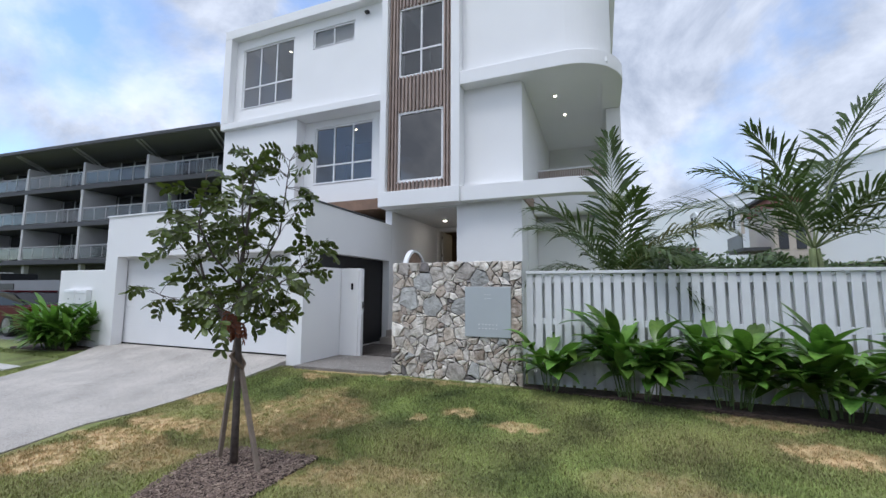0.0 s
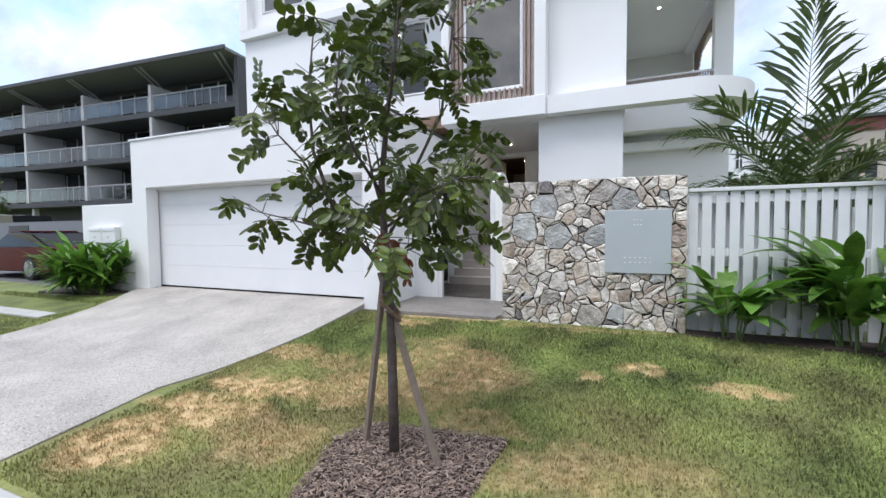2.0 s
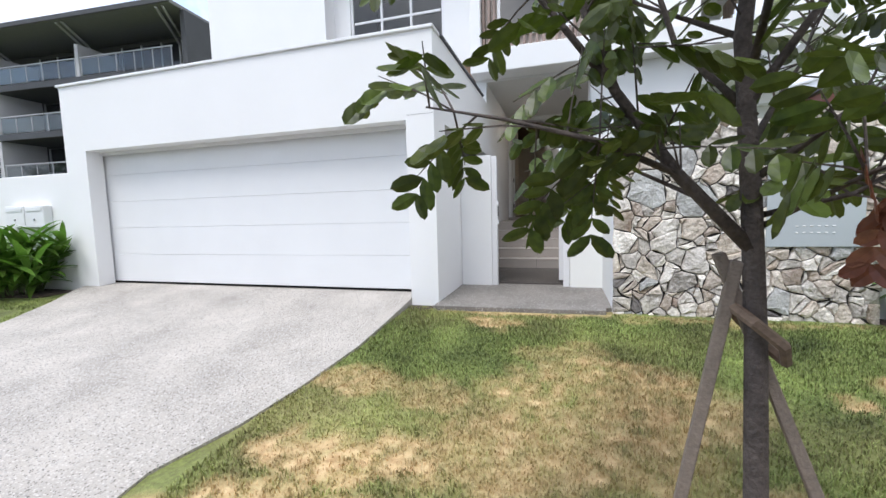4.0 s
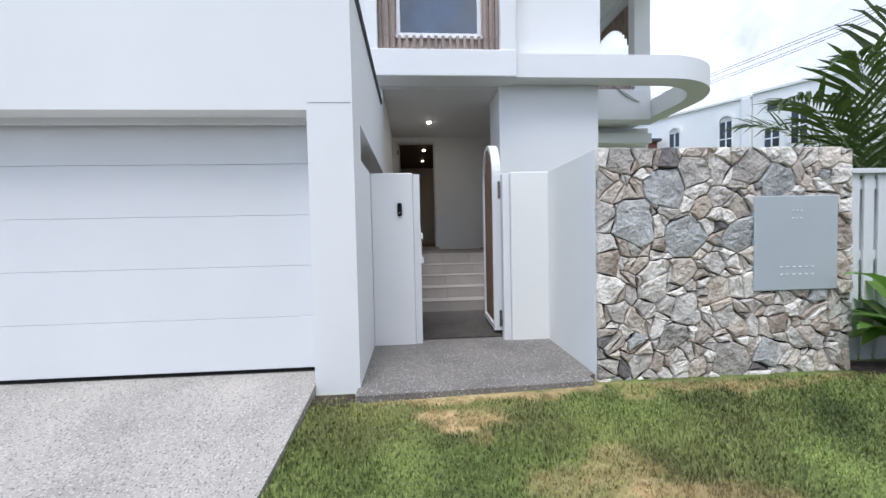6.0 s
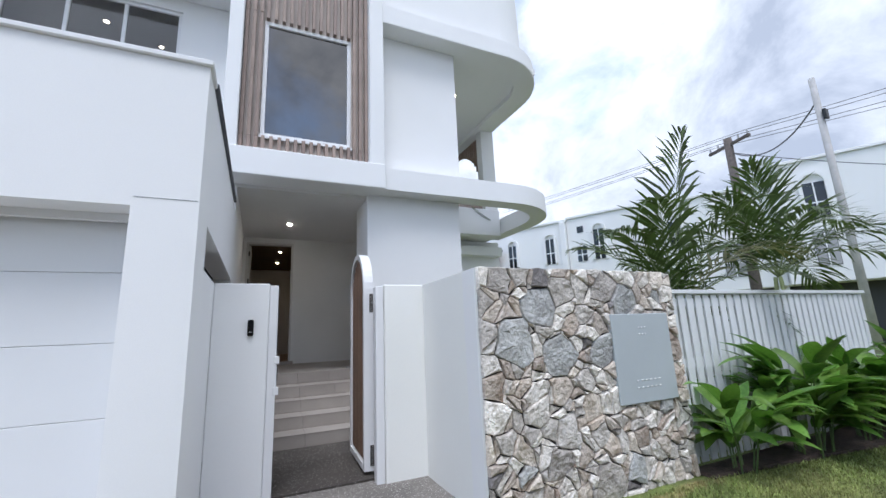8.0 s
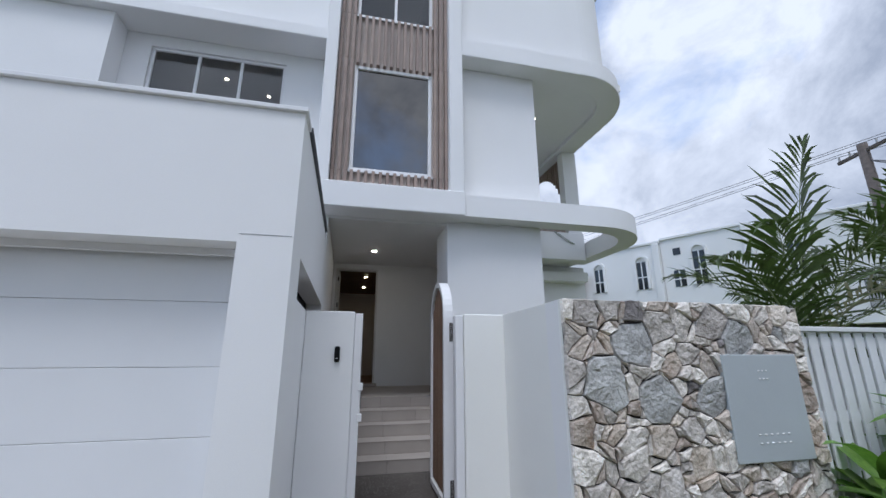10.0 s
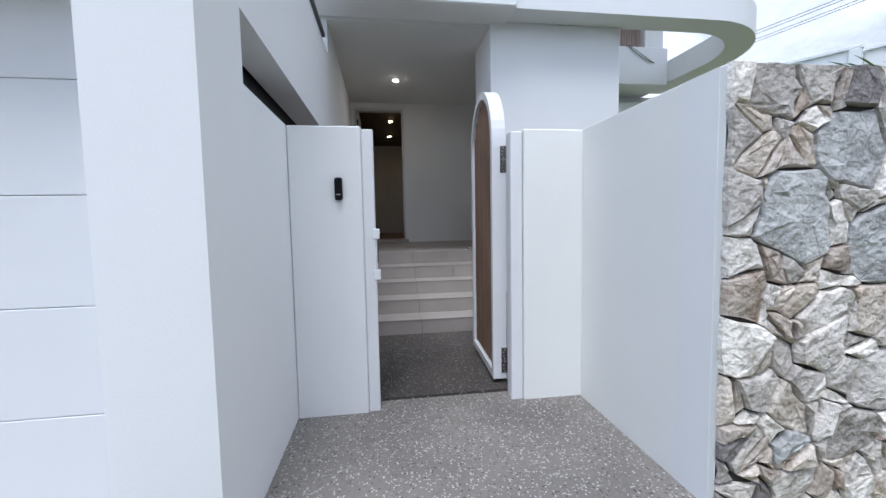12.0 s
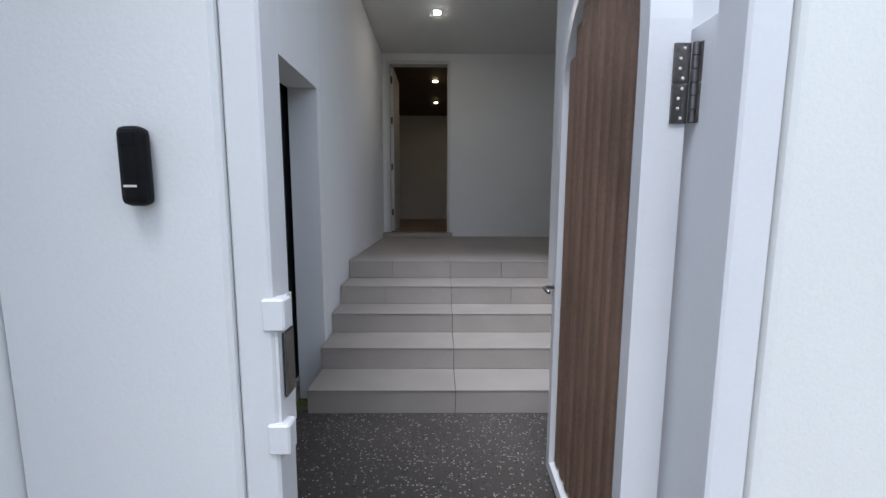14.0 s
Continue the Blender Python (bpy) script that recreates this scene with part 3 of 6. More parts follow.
shape("wall_screen_backing", bm, TAUPE, "taupe panel behind the timber battens", "wall", "structure")
shape("wall_upper_entry", boxed(-3.158, -1.67, 9.57, 9.8, 4.064, 6.655), RENDER, "white rendered wall", "wall", "structure")
shape("wall_balcony_side", boxed(-1.87, -1.67, 9.804, 15.29, 4.064, 6.755), RENDER, "white wall beside the balcony", "wall", "structure")
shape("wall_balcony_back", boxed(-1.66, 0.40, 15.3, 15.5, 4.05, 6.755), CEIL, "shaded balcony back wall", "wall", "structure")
shape("wall_balcony_post", boxed(0.28, 0.66, 11.98, 12.24, 4.064, 6.655, 0.01), RENDER, "white balcony post", "wall", "structure")
def band_ring(name, outer, inner, z0, z1, mat, label):
    """An open band between two plan lines of equal length."""
    bm = bmesh.new()
    rows = [[bm.verts.new((x, y, z)) for x, y in line] for line, z in ((outer, z0), (outer, z1), (inner, z1), (inner, z0))]
    for a, b in zip(rows, rows[1:] + rows[:1]):
        for k in range(len(a) - 1):
            bm.faces.new((a[k], a[k + 1], b[k + 1], b[k]))
    for k in (0, -1):
        bm.faces.new([r[k] for r in rows])
    bmesh.ops.recalc_face_normals(bm, faces=bm.faces[:])
    bmesh.ops.bevel(bm, geom=[e for e in bm.edges if abs(e.verts[0].co.z - e.verts[1].co.z) < 1e-6 and e.calc_face_angle(0) > 1], offset=0.012, segments=1, affect="EDGES")
    return shape(name, bm, mat, label, "slab", "structure")


# the band hangs as a lip round the recessed balcony ceiling
band_ring("band_curved", rounded_plan(-3.158, 0.66, 9.22, 17.0, 1.35, 18)[:-1], rounded_plan(-3.158, 0.18, 9.68, 17.0, 0.85, 18)[:-1], 6.66, 7.02, RENDER,
          "white curved floor band")
shape("ceiling_balcony", boxed(-3.15, 0.30, 9.60, 16.99, 6.76, 6.90), RENDER, "white recessed balcony ceiling", "ceiling", "structure")
smooth_prism("wall_curved", rounded_plan(-3.158, 0.42, 9.45, 17.0, 1.15), 7.021, 9.95, RENDER, "white curved upper wall", "wall", 0.004)
smooth_prism("roof_curved", rounded_plan(-3.158, 0.64, 9.24, 17.0, 1.35), 9.951, 10.35, RENDER, "white curved roof edge", "roof")
shape("roof_middle", boxed(-5.65, -3.16, 10.27, 17.0, 10.31, 10.5), RENDER, "flat roof", "roof", "structure")
# inner walls and ceilings toned dark, so the windows read as dim rooms
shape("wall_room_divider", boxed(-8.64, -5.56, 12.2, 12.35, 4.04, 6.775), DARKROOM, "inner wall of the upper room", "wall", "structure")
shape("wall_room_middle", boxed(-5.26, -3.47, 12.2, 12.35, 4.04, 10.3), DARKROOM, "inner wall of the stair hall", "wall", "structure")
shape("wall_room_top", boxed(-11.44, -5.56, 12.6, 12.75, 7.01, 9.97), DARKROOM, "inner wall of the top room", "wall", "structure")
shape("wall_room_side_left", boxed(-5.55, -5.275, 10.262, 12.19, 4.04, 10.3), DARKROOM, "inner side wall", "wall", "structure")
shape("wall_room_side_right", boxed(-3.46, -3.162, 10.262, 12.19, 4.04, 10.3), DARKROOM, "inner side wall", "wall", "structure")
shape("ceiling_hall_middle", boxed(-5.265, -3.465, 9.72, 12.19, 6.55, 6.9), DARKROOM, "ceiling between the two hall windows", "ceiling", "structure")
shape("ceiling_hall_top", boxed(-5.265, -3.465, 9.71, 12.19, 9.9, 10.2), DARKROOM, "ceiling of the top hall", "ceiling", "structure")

# entrance hall behind the open door
shape("floor_hall", boxed(-5.6, -3.2, 13.045, 19.0, 0.8, 0.99), ROOMFLOOR, "brown timber hall floor", "floor", "structure")
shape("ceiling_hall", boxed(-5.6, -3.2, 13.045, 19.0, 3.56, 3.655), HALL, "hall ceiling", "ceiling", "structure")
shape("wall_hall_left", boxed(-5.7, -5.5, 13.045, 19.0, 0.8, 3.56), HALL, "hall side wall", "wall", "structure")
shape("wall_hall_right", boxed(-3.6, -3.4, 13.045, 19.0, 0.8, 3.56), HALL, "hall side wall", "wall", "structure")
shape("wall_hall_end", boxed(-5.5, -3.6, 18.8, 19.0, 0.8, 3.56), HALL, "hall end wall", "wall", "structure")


# ---- windows ----
def window(name, x0, x1, y, z0, z1, cols, transom, glass, label, depth=0.08, rim=0.05):
    """A framed window in the plane y; transom: height share of a lower row of panes, or none."""
    w = empty(name, ((x0 + x1) / 2, y, z0))
    tagged(w, label, "window", kind="structure")
    bm = bmesh.new()
    box(bm, x0, x1, y, y + depth, z1 - rim, z1, 0.004)
    box(bm, x0, x1, y, y + depth, z0, z0 + rim, 0.004)
    box(bm, x0, x0 + rim, y, y + depth, z0 + rim, z1 - rim, 0.004)
    box(bm, x1 - rim, x1, y, y + depth, z0 + rim, z1 - rim, 0.004)
    part("window_frame", bm, METALW, w)
    part("window_sill", boxed(x0 - 0.02, x1 + 0.02, y - 0.03, y - 0.001, z0 - 0.035, z0 + 0.012, 0.005), METALW, w)
    zs = [z0 + rim, z1 - rim] if not transom else [z0 + rim, z0 + (z1 - z0) * transom, z1 - rim]
    xs = [x0 + rim + (x1 - x0 - 2 * rim) * k / cols for k in range(cols + 1)]
    for a in xs[1:-1]:
        part("mullion", boxed(a - 0.024, a + 0.024, y + 0.006, y + depth - 0.006, z0 + rim, z1 - rim, 0.003), METALW, w)
    if transom:
        for a, b in zip(xs, xs[1:]):
            part("transom", boxed(a + 0.024, b - 0.024, y + 0.01, y + depth - 0.01, zs[1] - 0.024, zs[1] + 0.024), METALW, w)
    for a, b in zip(xs, xs[1:]):
        for c, d in zip(zs, zs[1:]):
            g = part("pane", boxed(a + 0.002, b - 0.002, y + 0.034, y + 0.042, c + 0.002, d - 0.002), glass, w)
            g.visible_shadow = False
    return w


window("window_1", -11.135, -8.985, TL + 0.03, 7.525, 9.635, 3, 0.34, GLASS, "white-framed six-pane upper window with dark glass")
window("window_2", -8.235, -6.695, TL + 0.03, 9.045, 9.655, 2, 0, FROST, "white-framed strip window with frosted glass")
window("window_3", -8.275, -6.165, 10.08, 4.745, 6.555, 3, 0.32, GLASS, "white-framed six-pane window in the recess")
window("window_4", -4.975, -3.665, 9.39, 4.335, 6.255, 1, 0, MIRRORGLASS, "tall single-pane window reflecting clouds", rim=0.06)
window("window_5", -4.975, -3.665, 9.39, 7.255, 9.255, 2, 0.36, GLASS, "tall four-pane window in the timber screen", rim=0.05)

# timber battens in front of the backing
screen = empty("timber_screen", (-4.32, 9.36, 4.07))
tagged(screen, "vertical brown timber batten screen round the tall windows", "screen")


def batten(x, z0, z1):
    part("batten", boxed(x - 0.024, x + 0.024, 9.32, 9.402, z0, z1, 0.003), TIMBER, screen)


for x in (-5.215, -5.115, -5.02, -3.62, -3.525, -3.43):
    for z0, z1 in ((4.075, 4.30), (4.304, 6.34), (6.344, 7.226), (7.23, 10.55)):
        batten(x, z0, z1)
for k in range(12):
    x = -4.93 + 0.111 * k
    batten(x, 4.075, 4.325)
    batten(x, 6.265, 7.24)
    batten(x, 9.265, 10.55)


# ---- lamps ----
def downlight(x, y, z, glow=None):
    d = empty("downlight", (x, y, z))
    tagged(d, "round recessed ceiling downlight, lit", "ceiling light", "ceiling downlights")
    bm = bmesh.new()
    bmesh.ops.create_cone(bm, cap_ends=True, segments=20, radius1=0.055, radius2=0.05, depth=0.008, matrix=Matrix.Translation((x, y, z - 0.006)))
    part("bezel", bm, METALW, d)
    bm = bmesh.new()
    bmesh.ops.create_cone(bm, cap_ends=True, segments=20, radius1=0.034, radius2=0.034, depth=0.006, matrix=Matrix.Translation((x, y, z - 0.014)))
    part("lens", bm, glow or LAMP, d)


for x, y, z in [(-4.41, 11.5, 3.62), (-4.45, 14.0, 3.56), (-4.45, 15.6, 3.56), (-4.45, 17.2, 3.56), (-1.0, 10.9, 6.76), (-0.85, 12.2, 6.76),
                (-4.2, 10.6, 6.55), (-4.0, 10.4, 9.9), (-7.4, 11.0, 6.78), (-10.1, 10.8, 9.98), (-6.7, 11.4, 6.78)]:
    downlight(x, y, z, DIMLAMP if z > 6 else HALLLAMP if y > 13.5 else LAMP)
shape("security_camera", boxed(-6.30, -6.16, 9.62, 9.74, 9.70, 9.76, 0.02, segments=2), BLACK, "small dark camera under the roof edge", "camera")

# ---- garage door ----
door = empty("garage_door", (-8.18, 6.42, 0.18))
tagged(door, "wide white sectional garage door, closed", "garage door")
for a, b in zip((0.215, 0.645, 1.065, 1.48, 1.895), (0.645, 1.065, 1.48, 1.895, 2.42)):
    part("door_panel", boxed(-10.86, -5.50, 6.45, 6.50, a + 0.0012, b - 0.0012, 0.003), GARAGE, door)
part("bottom_seal", boxed(-10.86, -5.50, 6.455, 6.495, 0.19, 0.214), PLASTIC, door, "black rubber bottom seal")
part("backing", boxed(-10.86, -5.50, 6.502, 6.515, 0.17, 2.42), GARAGE, door)
shape("garage_soffit_strip", boxed(-10.78, -5.57, 6.385, 6.42, 2.20, 2.252, 0.004), METALW, "white trim above the garage door", "trim", "structure")
part("garage_opening_dark_door", boxed(-5.50, -5.46, 6.60, 9.64, 0.165, 2.99), BLACK)
tagged(bpy.data.objects["garage_opening_dark_door"], "black sliding door in the garage side opening", "door")
bpy.data.objects["garage_opening_dark_door"].name = "sliding_door"

# ---- front walls ----
TOP = 1.95
shape("wall_gate_left", boxed(SIDE + 0.002, -4.79, 7.36, 7.54, 0.0, TOP, 0.008), RENDER, "low white rendered wall beside the gate", "wall", "structure")
shape("wall_gate_right", boxed(-3.74, -3.15, 7.36, 7.54, 0.0, TOP, 0.008), CREAM, "low white rendered wall beside the gate", "wall", "structure")
shape("wall_return", boxed(-3.33, -3.13, 6.205, 7.358, 0.0, TOP, 0.004), CREAM, "low cream-white rendered wall", "wall", "structure")
shape("wall_mailbox", boxed(-13.1, -11.226, 6.22, 6.42, 0.0, TOP, 0.008), RENDER, "low white rendered wall holding the mailboxes", "wall", "structure")

# gate frame posts and the strike plate
for x0, x1 in ((-4.788, -4.715), (-3.826, -3.744)):
    shape("gate_post", boxed(x0, x1, 7.375, 7.47, 0.12, 1.935, 0.006), METALW, "white metal gate post", "post")
strike = empty("gate_strike", (-4.71, 7.4, 1.1))
tagged(strike, "white lock keep with a steel strike on the gate post", "lock")
part("keep_top", boxed(-4.735, -4.690, 7.368, 7.41, 1.25, 1.315, 0.004), METALW, strike)
part("keep_bottom", boxed(-4.735, -4.690, 7.368, 7.41, 0.99, 1.055, 0.004), METALW, strike)
part("keep_plate", boxed(-4.714, -4.708, 7.378, 7.46, 1.02, 1.31), METALW, strike)
part("strike", boxed(-4.707, -4.700, 7.395, 7.445, 1.10, 1.24, 0.003), BRONZE, strike, "dark steel strike")


# gate: arched leaf, swung open
def gate_leaf():
    """Built in its own frame: u along the leaf from the hinge, v up, thickness along w."""
    g = empty("gate", (-3.834, 7.624, 0.0))
    tagged(g, "open arched gate with brown timber boards in a white frame", "gate")
    W, H, R, B = 0.86, 2.37, 0.43, 0.055
    lo = 0.175

    def arch(inset, n=20):
        r = R - inset
        pts = [(inset, lo + inset)]
        pts = [(W - inset, lo + inset)] + [(R + r * math.cos(a), H - R + r * math.sin(a)) for a in (math.pi * k / n for k in range(n + 1))] + [(inset, lo + inset)]
        return pts
    bm = bmesh.new()
    o, i = arch(0), arch(B)
    rows = [[bm.verts.new((u, w, v)) for u, v in line] for line, w in ((o, -0.05), (o, 0.05), (i, 0.05), (i, -0.05))]
    k = len(o)
    for a, b in zip(rows, rows[1:] + rows[:1]):
        for q in range(k):
            bm.faces.new((a[q], a[(q + 1) % k], b[(q + 1) % k], b[q]))
    bmesh.ops.recalc_face_normals(bm, faces=bm.faces[:])
    made = [("gate_frame", bm, METALW, "white arched metal frame")]
    n = 9
    step = (W - 2 * B) / n
    for q in range(n):
        a, b = B + step * q, B + step * (q + 1)
        mid = (a + b) / 2
        top = H - R + math.sqrt(max(0.0, (R - B) ** 2 - (mid - R) ** 2)) - 0.004
        bm = bmesh.new()
        box(bm, a + 0.003, b - 0.003, -0.032, 0.032, lo + B, top, 0.030, segments=3)
        made.append(("board", bm, GATEWOOD, ""))
    for name, bm, mat, label in made:
        ob = new(name, mesh_of(bm, name, mat))
        ob.parent = g
        if label:
            tagged(ob, label)
    handle = new("handle_plate", mesh_of(boxed(W - 0.05, W - 0.01, -0.06, -0.046, 1.0, 1.22, 0.004), "handle_plate", BRONZE))
    handle.parent = g
    for s in (-1, 1):
        bm = bmesh.new()
        tube(bm, [(W - 0.03, s * 0.05, 1.10), (W - 0.03, s * 0.09, 1.10), (W - 0.05, s * 0.10, 1.10), (W - 0.14, s * 0.10, 1.10)], [0.009] * 4, 8)
        lever = new("lever", mesh_of(bm, "lever", STEEL, True))
        lever.parent = g
    return g


gate = gate_leaf()
gate.rotation_euler = (0, 0, radians(87.5))
shape("gate_post_back", boxed(-3.764, -3.70, 7.545, 7.68, 0.12, 1.93, 0.004), METALW, "white metal hinge post of the gate", "post", "structure")
for z in (1.695, 0.22):
    h = empty("hinge", (-3.78, 7.61, z))
    tagged(h, "dark steel butt hinge with screws on the gate", "hinge")
    for q0, q1 in ((0.0, 0.0925), (0.0955, 0.188)):
        part("plate", boxed(-3.824, -3.784, 7.6165, 7.6225, z + q0, z + q1, 0.001), HINGE, h)
        bm = boxed(0.0, 0.030, -0.002, 0.002, q0, q1, 0.001)
        bmesh.ops.transform(bm, matrix=Matrix.Translation((-3.770, 7.612, z)) @ Matrix.Rotation(radians(-52), 4, "Z"), verts=bm.verts[:])
        part("plate", bm, HINGE, h)
    for q in range(6):
        bm = bmesh.new()
        tube(bm, [(-3.777, 7.610, z + 0.0313 * q + 0.001), (-3.777, 7.610, z + 0.0313 * q + 0.030)], [0.008] * 2, 12)
        part("knuckle", bm, HINGE, h)
    for q in range(8):
        bm = bmesh.new()
        bmesh.ops.create_cone(bm, cap_ends=True, segments=10, radius1=0.0042, radius2=0.003, depth=0.002,
                              matrix=Matrix.Translation((-3.808 + (0.008 if q % 4 in (0, 3) else 0.0), 7.6155, z + 0.012 + 0.0233 * q)) @ Matrix.Rotation(radians(90), 4, "X"))
        part("screw", bm, SIGNWHITE, h)

bell = empty("doorbell", (-4.93, 7.35, 1.5))
tagged(bell, "black video doorbell on the white wall", "doorbell")
part("body", boxed(-4.955, -4.907, 7.325, 7.359, 1.495, 1.635, 0.014, segments=3), PLASTIC, bell)
part("lens", boxed(-4.943, -4.919, 7.3235, 7.3255, 1.60, 1.622, 0.0005), CARGLASS, bell)
part("light_bar", boxed(-4.942, -4.920, 7.3235, 7.3255, 1.528, 1.532), METALW, bell)


shape("dirt_strip", prism(bmesh.new(), [(-5.62, 6.02), (-5.26, 5.98), (-5.255, 6.178), (-5.58, 6.178)], -0.02, 0.085, 0.02), SOIL,
      "bare dark soil at the foot of the pier", "soil", "structure")

# ---- stairs ----
stairs = empty("stairs", (-4.3, 9.05, 0.14))
tagged(stairs, "five grey tiled steps up to the porch", "stairs", kind="structure")
levels = [0.14, 0.30, 0.458, 0.615, 0.772, 0.932]
fronts = [9.05, 9.37, 9.70, 9.98, 10.34, 10.66]
for k in range(5):
    z0, z1, y0, y1 = levels[k], levels[k + 1], fronts[k], fronts[k + 1]
    part("step_core", boxed(SIDE + 0.01, -1.95, y0 + 0.013, y1 + 0.3, 0.05 + 0.01 * k, z1 - 0.013), MORTAR, stairs)
    seams = [SIDE + 0.005, -4.90 + 0.02 * k, -4.28, -3.68 - 0.03 * k, -3.08, -2.48, -1.95] if k > 2 else [SIDE + 0.005, -4.28, -3.06, -1.95]
    for a, b in zip(seams, seams[1:]):
        part("riser_tile", boxed(a + 0.0015, b - 0.0015, y0, y0 + 0.012, z0 + 0.002, z1 - 0.012, 0.001), STEP, stairs)
    for a, b in zip((SIDE + 0.005, -4.28, -3.06), (-4.28, -3.06, -1.95)):
        part("tread_tile", boxed(a + 0.0015, b - 0.0015, y0 - 0.004, y1 + 0.006, z1 - 0.011, z1 + 0.0, 0.002), STEP, stairs)

# front door, open inwards
fd = empty("front_door", (-5.15, 13.0, 1.0))
tagged(fd, "tall white-painted front door with dark hinges, open inwards", "door")
part("leaf", boxed(-5.14, -5.085, 13.05, 13.96, 1.0, 3.50, 0.004), DOORWHITE, fd)
part("door_frame_left", boxed(-5.17, -5.13, 12.86, 13.02, 0.99, 3.52, 0.003), DOORWHITE, fd)
part("door_frame_right", boxed(-4.26, -4.22, 12.86, 13.02, 0.99, 3.52, 0.003), DOORWHITE, fd)
part("door_frame_head", boxed(-5.13, -4.26, 12.86, 13.02, 3.48, 3.52, 0.003), DOORWHITE, fd)
for z in (1.25, 1.95, 2.65, 3.25):
    part("hinge", boxed(-5.128, -5.10, 13.022, 13.048, z, z + 0.1, 0.002), BRONZE, fd, "dark steel hinge")
part("threshold", boxed(-5.24, -4.18, 12.70, 12.838, 0.931, 0.99, 0.004), STEP, fd)

# balcony rail and arched timber side screen
rail = empty("balcony_rail", (-0.6, 12.06, 4.26))
tagged(rail, "brown batten balcony balustrade with a white top rail", "railing")
part("top_rail", boxed(-1.665, 0.275, 12.03, 12.09, 5.02, 5.065, 0.004), METALW, rail)
part("bottom_rail", boxed(-1.665, 0.275, 12.04, 12.08, 4.30, 4.33, 0.002), METALW, rail)
for k in range(38):
    part("baluster", boxed(-1.64 + 0.05 * k, -1.608 + 0.05 * k, 12.045, 12.075, 4.33, 5.02), TIMBER, rail)
arch_screen = empty("balcony_screen", (0.45, 13.7, 4.05))
tagged(arch_screen, "brown timber side screen with an arched opening", "screen")
for k in range(26):
    y = 12.30 + 0.115 * k
    c = (y - 13.72) / 1.3
    z0 = 4.07 if abs(c) >= 1 else 5.2 + 1.3 * math.sqrt(1 - c * c)
    part("slat", boxed(0.42, 0.49, y - 0.03, y + 0.03, z0, 6.65, 0.003), TIMBER, arch_screen)
    part("backing", boxed(0.455, 0.475, y - 0.0575, y + 0.0575, z0 + 0.01, 6.65), TAUPE, arch_screen)


# ---- meter box ----
mb = empty("meter_box", (-1.66, 6.16, 0.78))
tagged(mb, "grey metal electricity meter box on the stone wall", "meter box")
part("body", boxed(-2.01, -1.30, 6.166, 6.212, 0.785, 1.54, 0.005), METER, mb)
part("door", boxed(-2.022, -1.288, 6.152, 6.165, 0.775, 1.55, 0.005), METER, mb)
for r, c in [(0, k) for k in range(3)] + [(1, k) for k in range(3)]:
    part("vent", boxed(-1.70 + 0.037 * c, -1.682 + 0.037 * c, 6.1475, 6.1535, 1.36 + 0.06 * r, 1.372 + 0.06 * r, 0.003), SIGNWHITE, mb)
for r in range(2):
    for c in range(6):
        part("vent", boxed(-1.80 + 0.055 * c, -1.775 + 0.055 * c, 6.1475, 6.1535, 0.90 + 0.06 * r, 0.912 + 0.06 * r, 0.003), SIGNWHITE, mb)

# mailboxes
for k in range(2):
    x = -12.65 + 0.47 * k
    m = empty("mailbox", (x + 0.22, 6.15, 1.11))
    tagged(m, "white metal mailbox on the low wall", "mailbox", "mailboxes")
    part("body", boxed(x, x + 0.45, 6.10, 6.218, 1.11, 1.46, 0.008), METALW, m)
    part("flap", boxed(x + 0.04, x + 0.41, 6.09, 6.099, 1.37, 1.43, 0.003), GARAGE, m)
    part("lock", boxed(x + 0.21, x + 0.24, 6.088, 6.099, 1.22, 1.25, 0.003), STEEL, m)

# ---- fence ----
FY = 6.36
fence = empty("fence", (1.1, FY, 0.05))
tagged(fence, "white slatted fence behind the planting bed", "fence")
part("top_rail", boxed(-1.09, 3.25, FY - 0.03, FY + 0.155, 1.752, 1.795, 0.004), FENCEW, fence)
for z in (1.66, 1.03, 0.24):
    part("rail", boxed(-1.09, 3.25, FY + 0.021, FY + 0.06, z - 0.045, z + 0.045, 0.004), FENCEW, fence)
n = 31
for k in range(n):
    x = -1.085 + 0.1395 * k
    part("slat", boxed(x, x + 0.098, FY, FY + 0.02, 0.09, 1.75, 0.003), FENCEW, fence)
for k in range(31):
    x = -1.085 + 0.1395 * k + 0.07
    part("backing_slat", boxed(x, x + 0.1, FY + 0.132, FY + 0.148, 0.09, 1.70, 0.003), FENCEW, fence)
for k in range(4):
    x = -1.0 + 1.35 * k
    part("post", boxed(x, x + 0.07, FY + 0.062, FY + 0.13, 0.0, 1.74, 0.004), FENCEW, fence)
shape("fence_return", boxed(3.17, 3.25, FY + 0.16, 14.0, 0.05, 1.78, 0.004), FENCEW, "white side fence", "fence", "structure")
shape("planting_bed", prism(bmesh.new(), [(-1.12, 6.06), (0.5, 5.86), (3.3, 5.55), (5.2, 5.35), (5.2, 6.3), (-1.12, 6.3)], -0.15, 0.105, 0.02), SOIL,
      "dark mulched planting bed along the fence", "garden bed", "structure")
shape("bed_mailbox", prism(bmesh.new(), [(-13.4, 5.5), (-11.4, 5.75), (-11.25, 6.21), (-13.4, 6.21)], -0.15, 0.09, 0.02), SOIL,
      "dark soil below the mailbox wall", "garden bed", "structure")


